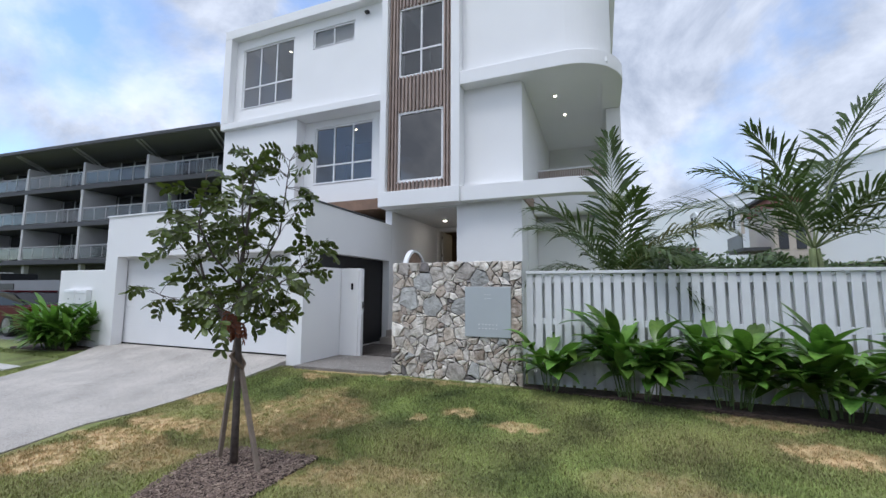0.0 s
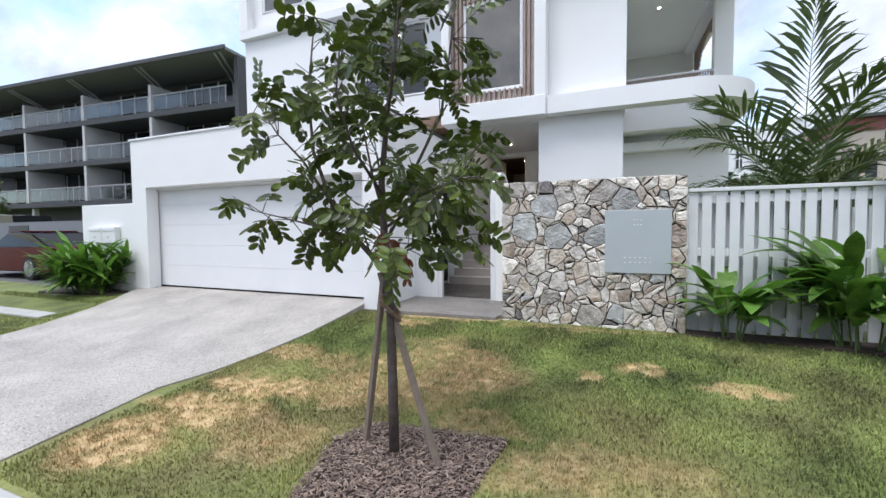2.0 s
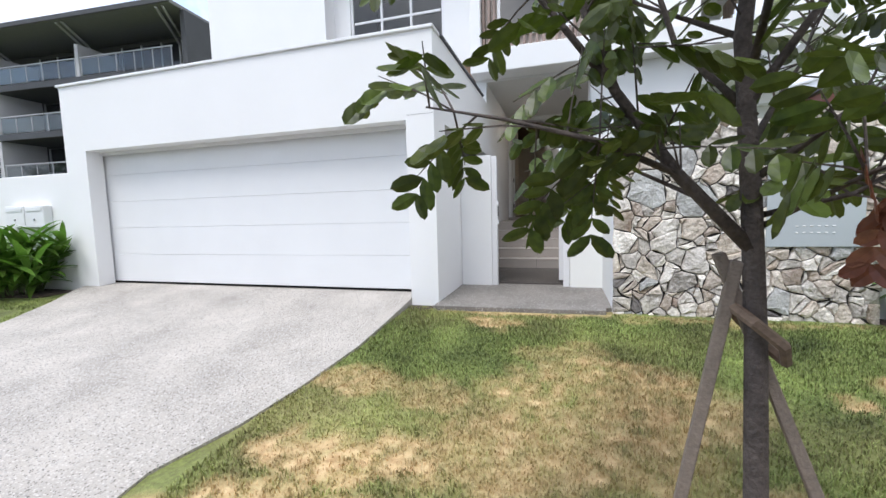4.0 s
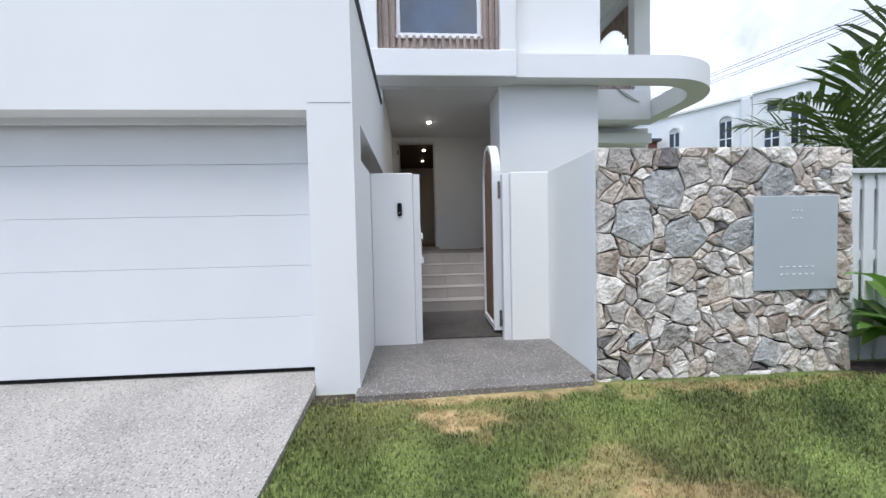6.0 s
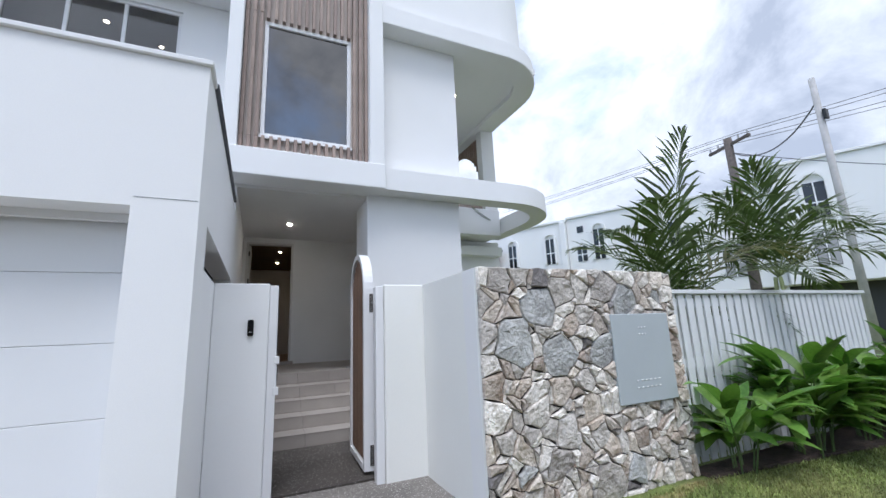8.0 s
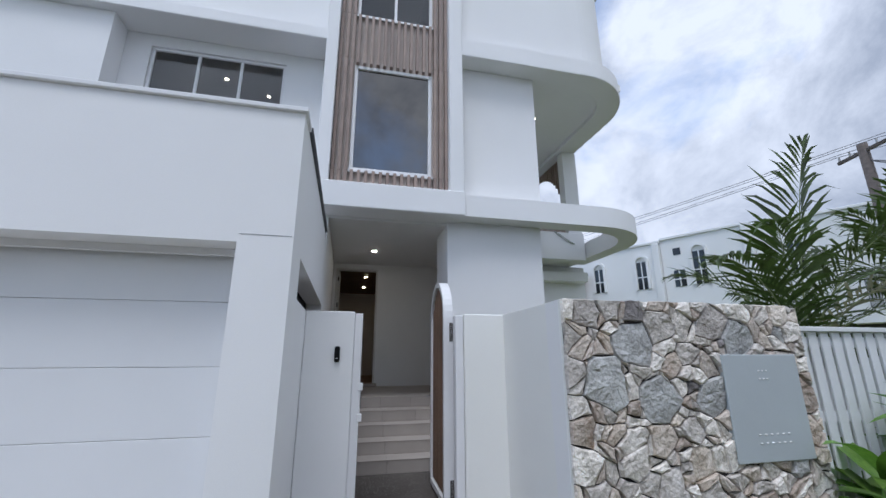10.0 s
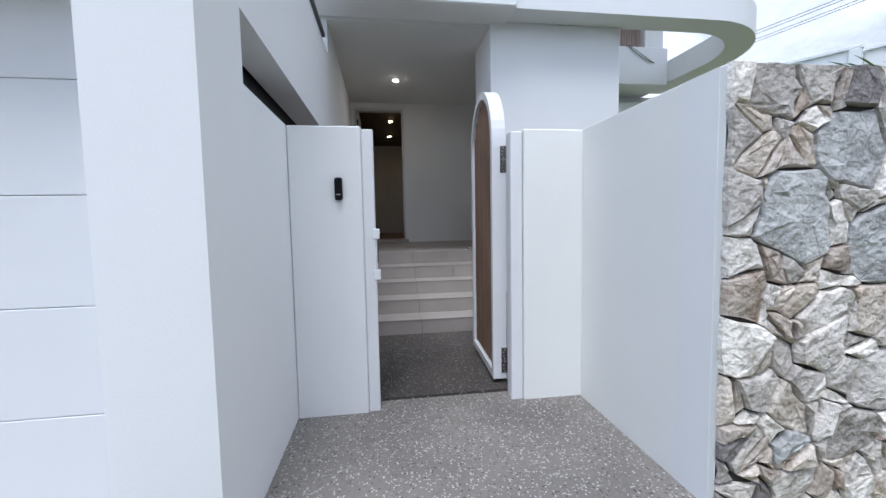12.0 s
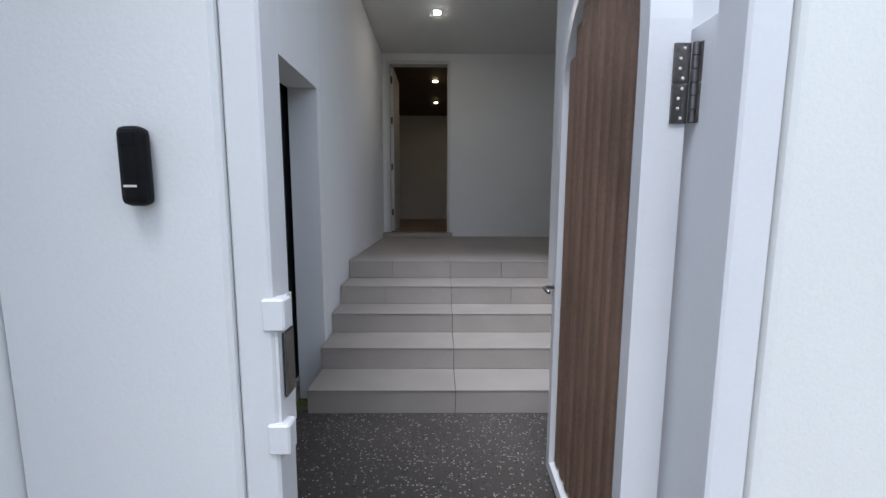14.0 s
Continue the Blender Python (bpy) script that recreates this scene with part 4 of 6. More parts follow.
# ---- tree on the lawn ----
def leaflet_block(rng, base, direction, length, count, size, droop, fan=1.15, cup=0.25):
    """One feathered leaf: pairs of rounded leaflets on a thin stalk. Returns verts and faces."""
    vs, fs = [], []
    d = Vector(direction).normalized()
    side = d.cross(Vector((0, 0, 1)))
    side = side.normalized() if side.length > 1e-3 else Vector((1, 0, 0))
    side.rotate(Matrix.Rotation(rng.uniform(-1.4, 1.4), 3, d))
    up = side.cross(d)
    p = Vector(base)
    step = length / count
    for k in range(count):
        d2 = (d + Vector((0, 0, -droop * (k / count)))).normalized()
        p = p + d2 * step
        for s in (-1, 1):
            out = (side * s * fan + d2 * 0.75 + Vector((0, 0, -0.15 - 0.75 * rng.random()))).normalized()
            wdir = out.cross(up).normalized()
            n = wdir.cross(out)
            L = size * rng.uniform(0.75, 1.15)
            B = L * 0.25
            i = len(vs)
            mid = -n * cup * B
            line = [(0.0, 0.08), (0.26, 0.82), (0.58, 1.0), (0.86, 0.66), (1.0, 0.0)]
            for u, w in line:
                vs += [p + out * L * u + wdir * B * w, p + out * L * u + mid * (1 if 0 < u < 1 else 0), p + out * L * u - wdir * B * w]
            for q in range(len(line) - 1):
                o = i + 3 * q
                fs += [(o, o + 1, o + 4, o + 3), (o + 1, o + 2, o + 5, o + 4)]
    return vs, fs


def young_tree(x, y):
    rng = random.Random(5)
    z = height(x, y)
    t = empty("tree", (x, y, z))
    tagged(t, "young staked street tree with glossy dark green feathered leaves", "tree")
    X = lambda a, b, c: (x + (0.97 if a < 0 else 0.86) * a, y + 0.9 * b, c if c < 1.2 else 1.2 + 0.86 * (c - 1.2))
    bm = bmesh.new()
    leader = [X(0, 0, z - 0.05), X(-0.005, 0, 0.3), X(-0.02, 0.01, 0.8), X(-0.05, 0.0, 1.2), X(-0.08, 0.02, 1.7), X(-0.04, 0.04, 2.2), X(0.04, 0.02, 2.7), X(0.10, 0.0, 3.0)]
    tube(bm, leader, [0.036, 0.033, 0.030, 0.027, 0.022, 0.016, 0.010, 0.004])
    part("trunk", bm, BARK, t, smooth=True)
    limbs = [
        ([X(-0.04, 0, 1.05), X(-0.25, -0.05, 1.28), X(-0.42, -0.08, 1.55), X(-0.55, -0.1, 1.95), X(-0.60, -0.08, 2.4), X(-0.56, -0.05, 2.95)], 0.020),
        ([X(-0.42, -0.08, 1.55), X(-0.65, -0.10, 1.90), X(-0.85, -0.12, 2.12), X(-1.05, -0.1, 2.40)], 0.011),
        ([X(-0.25, -0.05, 1.28), X(-0.48, -0.2, 1.38), X(-0.72, -0.28, 1.45), X(-0.92, -0.3, 1.5)], 0.010),
        ([X(-0.05, 0, 1.45), X(-0.22, 0.15, 1.75), X(-0.33, 0.2, 2.2), X(-0.3, 0.25, 2.7)], 0.012),
        ([X(-0.05, 0, 1.25), X(0.15, -0.12, 1.45), X(0.40, -0.2, 1.6), X(0.66, -0.22, 1.68)], 0.012),
        ([X(-0.06, 0, 1.5), X(0.15, 0.1, 1.8), X(0.35, 0.15, 2.2), X(0.45, 0.12, 2.75), X(0.50, 0.1, 3.05)], 0.013),
        ([X(-0.06, 0.0, 1.35), X(0.12, 0.28, 1.55), X(0.3, 0.5, 1.75), X(0.42, 0.65, 2.0)], 0.011),
        ([X(-0.06, 0.0, 1.6), X(-0.1, -0.3, 1.9), X(-0.08, -0.5, 2.2), X(0.0, -0.55, 2.6)], 0.011),
        ([X(-0.08, 0.02, 1.7), X(-0.3, 0.35, 2.0), X(-0.5, 0.5, 2.3)], 0.010),
        ([X(-0.02, 0.0, 1.15), X(0.18, -0.05, 1.2), X(0.35, 0.05, 1.28), X(0.55, 0.1, 1.3)], 0.009),
        ([X(-0.05, 0.04, 2.1), X(0.15, -0.2, 2.4), X(0.25, -0.3, 2.8)], 0.009),
        ([X(-0.02, 0.0, 1.12), X(0.1, -0.25, 1.25), X(0.2, -0.4, 1.32)], 0.008),
        ([X(-0.18, 0.0, 1.2), X(-0.38, 0.25, 1.36), X(-0.48, 0.36, 1.42)], 0.008),
    ]
    spots = []
    for pts, r in limbs:
        bm = bmesh.new()
        tube(bm, pts, [r * (1 - 0.75 * k / (len(pts) - 1)) for k in range(len(pts))], 6)
        part("branch", bm, BARK, t, smooth=True)
        P = [Vector(p) for p in pts]
        for k in range(len(P) - 1):
            for f in (0.3, 0.62, 0.95):
                if k == 0 and f < 0.9:
                    continue
                spots.append((P[k].lerp(P[k + 1], f), (P[k + 1] - P[k]).normalized()))
    L = [Vector(p) for p in leader]
    for k in range(4, 7):
        for f in (0.1, 0.4, 0.7, 1.0):
            spots.append((L[k].lerp(L[k + 1], f), (L[k + 1] - L[k]).normalized()))
    V, F = [], []
    stalks = bmesh.new()
    for p, d in spots:
        for q in range(rng.choice((1, 2, 3, 3, 4))):
            out = Vector((rng.uniform(-1, 1), rng.uniform(-1, 1), rng.uniform(-0.7, 0.8)))
            out = (out.normalized() + d * 0.5).normalized()
            out.z = max(-0.6, min(0.8, out.z))
            out.normalize()
            length = rng.uniform(0.16, 0.26)
            tip = p + out * 0.09
            vs, fs = leaflet_block(rng, tip, out, length, rng.choice((4, 5)), 0.092, rng.uniform(0.5, 1.6))
            tube(stalks, [p, tip, tip + out * length * 0.8 + Vector((0, 0, -0.02))], [0.0035, 0.003, 0.0015], 4, False)
            i = len(V)
            V += vs
            F += [tuple(a + i for a in f) for f in fs]
    raw_mesh("crown", V, F, LEAF, t, "glossy dark green feathered leaves")
    tagged(part("leaf_stalks", stalks, BARK, t), "thin brown leaf stalks", kind="stuff")
    V, F = [], []
    for q in range(7):
        out = Vector((rng.uniform(-0.5, 0.5), rng.uniform(-0.5, 0.5), -1))
        vs, fs = leaflet_block(rng, Vector(X(0.16 + rng.uniform(-0.09, 0.09), -0.18 + rng.uniform(-0.08, 0.08), 1.26 + rng.uniform(-0.08, 0.1))), out, 0.15, 4, 0.07, 0.2)
        i = len(V)
        V += vs
        F += [tuple(a + i for a in f) for f in fs]
    raw_mesh("dead_leaves", V, F, DEAD, t, "hanging cluster of dead red-brown leaves")
    return t


TX, TY = -3.29, 3.02
young_tree(TX, TY)


def stake(x0, y0, x1, y1, z1):
    z0 = height(x0, y0) - 0.08
    d = Vector((x1 - x0, y1 - y0, z1 - z0))
    bm = boxed(-0.021, 0.021, -0.016, 0.016, 0.0, d.length, 0.003)
    m = Matrix.Translation((x0, y0, z0)) @ d.to_track_quat("Z", "Y").to_matrix().to_4x4()
    bmesh.ops.transform(bm, matrix=m, verts=bm.verts[:])
    shape("tree_stake", bm, STAKE, "weathered timber stake leaning on the young tree", "stake", group="stakes of the young tree")


stake(-3.56, 3.08, -3.36, 3.04, 1.02)
stake(-2.93, 2.99, -3.40, 3.06, 1.04)
tie = bmesh.new()
tube(tie, [(TX - 0.09, TY + 0.04, 0.90), (TX - 0.05, TY - 0.06, 0.86), (TX + 0.02, TY - 0.055, 0.80), (TX + 0.05, TY, 0.74), (TX + 0.02, TY + 0.05, 0.77), (TX - 0.05, TY + 0.055, 0.85), (TX - 0.09, TY + 0.04, 0.90)], [0.016] * 7, 6)
shape("tree_tie", tie, TIE, "brown hessian tie round trunk and stakes", "tie")

# mulch square round the trunk: soil sheet and loose bark chips
MUL = [(-3.78, 3.02), (-3.62, 2.30), (-2.72, 2.48), (-2.62, 3.42), (-3.00, 3.40), (-3.62, 3.32)]
bm = bmesh.new()
cx, cy = sum(p[0] for p in MUL) / 6, sum(p[1] for p in MUL) / 6
rim = []
for (ax, ay), (bx, by) in zip(MUL, MUL[1:] + MUL[:1]):
    for k in range(5):
        f = k / 5
        x, y = ax + (bx - ax) * f, ay + (by - ay) * f
        w = 0.035 * noise.noise(Vector((x * 5, y * 5, 3)))
        rim.append((x + w, y + w))
lo = [bm.verts.new((x, y, height(x, y) + 0.004)) for x, y in rim]
hi = [bm.verts.new((cx + (x - cx) * 0.9, cy + (y - cy) * 0.9, height(x, y) + 0.008)) for x, y in rim]
c = bm.verts.new((cx, cy, height(cx, cy) + 0.03))
for k in range(len(rim)):
    q = (k + 1) % len(rim)
    bm.faces.new((lo[k], lo[q], hi[q], hi[k]))
    bm.faces.new((hi[k], hi[q], c))
bmesh.ops.recalc_face_normals(bm, faces=bm.faces[:])
shape("mulch_bed", bm, SOIL, "square of dark soil under the young tree", "garden bed", "structure")


def inside(poly, x, y):
    hit = False
    for (ax, ay), (bx, by) in zip(poly, poly[1:] + poly[:1]):
        if (ay > y) != (by > y) and x < ax + (y - ay) / (by - ay) * (bx - ax):
            hit = not hit
    return hit


rng = np.random.RandomState(3)
V, F = [], []
while len(F) < 4600 * 4:
    x, y = rng.uniform(-3.85, -2.55), rng.uniform(2.25, 3.5)
    if not inside(MUL, x, y):
        continue
    z = height(x, y) + 0.014 + rng.uniform(0, 0.022)
    a, l, w, p = rng.uniform(0, 6.28), rng.uniform(0.008, 0.026), rng.uniform(0.002, 0.0055), rng.uniform(-0.4, 0.4)
    dx, dy = math.cos(a), math.sin(a)
    i = len(V)
    dz = math.sin(p) * l
    V += [(x - dx * l - dy * w, y - dy * l + dx * w, z - dz), (x - dx * l + dy * w, y - dy * l - dx * w, z - dz + 0.002),
          (x + dx * l + dy * w, y + dy * l - dx * w, z + dz + 0.002), (x + dx * l - dy * w, y + dy * l + dx * w, z + dz), (x, y, z + 0.008)]
    F += [(i, i + 1, i + 4), (i + 1, i + 2, i + 4), (i + 2, i + 3, i + 4), (i + 3, i, i + 4)]
tagged(raw_mesh("bark_mulch", V, F, CHIP), "grey-brown bark chips under the tree", "mulch", kind="stuff")


# ---- broad-leaved plants ----
def ginger(name, x, y, z, spread, tall, leaves, seed, label, low=0.30, slim=1.0):
    rng = random.Random(seed)
    g = empty(name, (x, y, z))
    tagged(g, label, "plant", "broad-leaved plants along the wall")
    V, F = [], []
    stems = bmesh.new()
    canes = max(7, leaves // 7)
    for c in range(canes):
        a = rng.uniform(0, 6.28)
        r = spread * math.sqrt(rng.random()) * 0.35
        foot = Vector((x + r * math.cos(a), y + r * 0.6 * math.sin(a), z))
        lean = Vector((math.cos(a), math.sin(a) * 0.8, 0)) * spread * rng.uniform(0.1, 0.62)
        h = tall * rng.uniform(0.5, 1.0)
        pts = [foot, foot + lean * 0.3 + Vector((0, 0, h * 0.5)), foot + lean * 0.8 + Vector((0, 0, h * 0.85))]
        tube(stems, pts, [0.009, 0.008, 0.004], 5, False)
        for k in range(int(leaves / canes) + 1):
            f = rng.uniform(low, 1.0)
            p = pts[0].lerp(pts[1], f * 2) if f < 0.5 else pts[1].lerp(pts[2], f * 2 - 1)
            b = a + rng.uniform(-1.9, 1.9)
            d = Vector((math.cos(b), math.sin(b), rng.uniform(0.2, 1.7))).normalized()
            L, W = rng.uniform(0.40, 0.62) / slim ** 0.4, rng.uniform(0.072, 0.118) * slim
            side = d.cross(Vector((0, 0, 1))).normalized()
            droop = rng.uniform(0.25, 0.95)
            i = len(V)
            q = Vector(p)
            n = 7
            for s in range(n + 1):
                u = s / n
                w = W * math.sin(math.pi * min(1, 0.06 + u * 0.94)) ** 0.75 * (1 - 0.25 * u)
                if s == n:
                    w = 0.001
                lift = Vector((0, 0, 0.28 * w))
                V += [q - side * w + lift, q, q + side * w + lift]
                q = q + d * (L / n)
                d = (d + Vector((0, 0, -droop * 0.22))).normalized()
            for s in range(n):
                o = i + 3 * s
                F += [(o, o + 1, o + 4, o + 3), (o + 1, o + 2, o + 5, o + 4)]
    raw_mesh("foliage", V, F, GINGER, g, "broad pointed green leaves", smooth=True)
    part("cane_work", stems, GINGERSTEM, g)
    return g


LBL = "lush green plant with broad pointed leaves"
ginger("ginger_plant", -0.72, 6.03, 0.07, 0.45, 0.74, 46, 1, LBL + " beside the stone wall")
ginger("ginger_plant", 0.42, 5.98, 0.07, 0.68, 1.16, 118, 2, LBL + " by the fence")
ginger("ginger_plant", 1.43, 5.94, 0.07, 0.64, 1.04, 100, 3, LBL + " by the fence")
ginger("ginger_plant", 2.42, 5.88, 0.07, 0.64, 1.04, 100, 4, LBL + " by the fence")
ginger("ginger_plant", 3.36, 5.78, 0.07, 0.66, 1.06, 100, 5, LBL + " by the fence")
ginger("ginger_plant", 4.32, 5.75, 0.07, 0.66, 1.05, 110, 6, LBL + " by the fence end")
ginger("ginger_plant", -12.2, 5.88, 0.07, 1.35, 1.0, 460, 7, LBL + " below the mailboxes", 0.12, 0.62)


# ---- palms ----
def palm(x, y, z0, crown, seed, fronds, length, label):
    rng = random.Random(seed)
    p = empty("palm", (x, y, z0))
    tagged(p, label, "palm")
    for s in range(3):
        a = 2.1 * s + seed
        bm = bmesh.new()
        fx, fy = x + 0.12 * math.cos(a), y + 0.12 * math.sin(a)
        tube(bm, [(fx, fy, z0), (fx + 0.02, fy, z0 + crown * 0.5), (x + 0.04 * math.cos(a), y + 0.04 * math.sin(a), z0 + crown)], [0.05, 0.042, 0.03], 8)
        part("stem", bm, PALMSTEM, p, smooth=True)
    for az, rise, ln in fronds:
        V, F = [], []
        d = Vector((math.cos(radians(az)) * math.cos(radians(rise)), math.sin(radians(az)) * math.cos(radians(rise)), math.sin(radians(rise))))
        q = Vector((x, y, z0 + crown))
        L = length * ln
        n = 34
        side = d.cross(Vector((0, 0, 1))).normalized()
        path = []
        sag = 0.032 + 0.056 * (1 - rise / 90)
        for k in range(n + 1):
            path.append((q.copy(), d.copy()))
            q = q + d * (L / n)
            d = (d + Vector((0, 0, -sag * (0.3 + k / n)))).normalized()
        rach = bmesh.new()
        tube(rach, [a for a, b in path], [0.013 * (1 - 0.85 * k / n) for k in range(n + 1)], 5, False)
        for k in range(5, n + 1):
            u = (k - 5) / (n - 5)
            base, dd = path[k]
            up = side.cross(dd)
            ll = L * 0.38 * (math.sin(math.pi * (0.18 + 0.72 * u))) * rng.uniform(0.85, 1.1)
            for s in (-1, 1):
                o = (side * s * (0.95 - 0.45 * u) * rng.uniform(0.8, 1.15) + dd * (0.62 + 0.65 * u) * rng.uniform(0.85, 1.15) + up * rng.uniform(0.1, 0.5)).normalized()
                tipdrop = Vector((0, 0, -ll * rng.uniform(0.1, 0.55)))
                wv = o.cross(up).normalized() * rng.uniform(0.017, 0.025)
                i = len(V)
                V += [base, base + o * ll * 0.35 + wv, base + o * ll * 0.35 - wv, base + o * ll * 0.72 + wv * 0.8 + tipdrop * 0.4,
                      base + o * ll * 0.72 - wv * 0.8 + tipdrop * 0.4, base + o * ll + tipdrop]
                F += [(i, i + 1, i + 2), (i + 1, i + 3, i + 4, i + 2), (i + 3, i + 5, i + 4)]
        f = raw_mesh("frond", V, F, FROND if rng.random() > 0.15 else FROND2, p)
        r = part("rachis", rach, PALMSTEM, p)
    return p


palm(0.25, 7.15, 0.05, 1.5, 1, [(215, 60, 0.9), (330, 52, 0.85), (262, 82, 1.08), (285, 66, 0.8), (140, 60, 0.75), (195, 56, 0.85), (8, 50, 1.1), (178, 36, 0.75), (-60, 45, 0.7), (60, 55, 0.8),
                              (-30, 25, 0.65)], 2.2, "feathery green palm behind the white fence")
palm(2.80, 7.15, 0.05, 2.05, 2, [(230, 52, 0.85), (300, 45, 0.8), (120, 50, 0.85), (20, 74, 1.2), (165, 44, 1.15), (180, 62, 0.9), (-10, 52, 1.1), (60, 65, 1.0), (-70, 48, 0.8), (-40, 35, 0.9),
                              (5, 30, 0.9), (200, 75, 0.9)], 2.1, "tall feathery green palm behind the white fence")
palm(0.75, 7.75, 0.05, 1.45, 3, [(5, 38, 1.3), (20, 62, 0.9), (70, 50, 0.8), (140, 55, 0.8), (210, 50, 0.6), (330, 40, 0.8)], 1.25, "small feathery palm behind the white fence")

# ---- stone facing: irregular stones, one by one ----
stone_wall = empty("wall_stone", (-2.23, 6.2, 0.0))
tagged(stone_wall, "random rubble stone facing in grey, cream and tan", "stone wall", kind="structure")
X0, X1, Z0, Z1 = -3.335, -1.122, -0.02, 1.955
part("mortar_bed", boxed(-3.126, X1 - 0.006, 6.2045, 6.2395, -0.05, Z1 - 0.012), MORTAR, stone_wall)
part("mortar_bed", boxed(X0 + 0.006, -3.1265, 6.2005, 6.2045, -0.05, Z1 - 0.012), MORTAR, stone_wall)
rs = random.Random(21)
# the largest stones: place along the wall, height, half width, kind
seeds = [(-3.14, 1.84, .12, 0), (-2.93, 1.89, .108, 0), (-2.73, 1.86, .10, 5), (-2.54, 1.76, .12, 0), (-2.77, 1.64, .198, 4), (-2.33, 1.77, .126, 0),
         (-2.02, 1.79, .15, 0), (-1.80, 1.68, .18, 4), (-2.3, 1.56, .12, 0), (-3.02, 1.36, .186, 4), (-2.6, 1.23, .192, 4), (-2.12, 1.25, .15, 4),
         (-3.23, 1.04, .095, 3), (-3.26, 0.84, .115, 1), (-2.83, 0.81, .115, 1), (-2.6, 0.96, .13, 2), (-2.31, 0.8, .13, 2), (-1.28, 1.23, .17, 3),
         (-1.28, 1.01, .15, 3), (-2.58, 0.62, .156, 1), (-3.02, 0.56, .115, 2), (-2.69, 0.41, .125, 0), (-2.19, 0.21, .19, 0), (-3.27, 1.45, .11, 0)]


def try_seed(x, z, r):
    if all(math.hypot(x - a, z - b) > 0.66 * (r + c) for a, b, c, _ in seeds):
        seeds.append((x, z, r, None))


for r, tries in ((0.090, 160), (0.074, 320), (0.058, 400), (0.044, 300), (0.032, 160)):
    for _ in range(tries):
        try_seed(rs.uniform(X0 + 0.02, X1 - 0.02), rs.uniform(Z0 + 0.02, Z1 - 0.02), r * rs.uniform(0.9, 1.1))


def cell(k):
    """The power cell of seed k, clipped to the wall."""
    x, z, r, _ = seeds[k]
    poly = [(X0, Z0), (X1, Z0), (X1, Z1), (X0, Z1)]
    for j, (a, b, c, _) in enumerate(seeds):
        if j == k or math.hypot(a - x, b - z) > 0.75:
            continue
        nx, nz = a - x, b - z
        d = (nx * nx + nz * nz + 0.85 * (r * r - c * c)) / 2
        out = []
        for (px, pz), (qx, qz) in zip(poly, poly[1:] + poly[:1]):
            u, v = (px - x) * nx + (pz - z) * nz - d, (qx - x) * nx + (qz - z) * nz - d
            if u <= 0:
                out.append((px, pz))
            if (u < 0) != (v < 0):
                f = u / (u - v)
                out.append((px + (qx - px) * f, pz + (qz - pz) * f))
        poly = out
        if len(poly) < 3:
            return []
    return poly


def cut(poly, px, pz, a):
    """Splits a cell along a line through (px, pz)."""
    nx, nz = math.cos(a), math.sin(a)
    sides = []
    for s in (1, -1):
        out = []
        for (ax, az), (bx, bz) in zip(poly, poly[1:] + poly[:1]):
            u, v = s * ((ax - px) * nx + (az - pz) * nz), s * ((bx - px) * nx + (bz - pz) * nz)
            if u <= 0:
                out.append((ax, az))
            if (u < 0) != (v < 0):
                f = u / (u - v)
                out.append((ax + (bx - ax) * f, az + (bz - az) * f))
        sides.append(out)
    return sides


cells = []
for k in range(len(seeds)):
    poly = cell(k)
    if len(poly) < 3:
        continue
    kind = seeds[k][3]
    span = max(math.hypot(a[0] - b[0], a[1] - b[1]) for a in poly for b in poly)
    if kind is None and span > 0.13 and rs.random() < 0.35:
        px, pz = sum(p[0] for p in poly) / len(poly), sum(p[1] for p in poly) / len(poly)
        cells += [(c, None) for c in cut(poly, px + rs.uniform(-0.02, 0.02), pz + rs.uniform(-0.02, 0.02), rs.uniform(0, math.pi)) if len(c) > 2]
    else:
        cells.append((poly, kind))

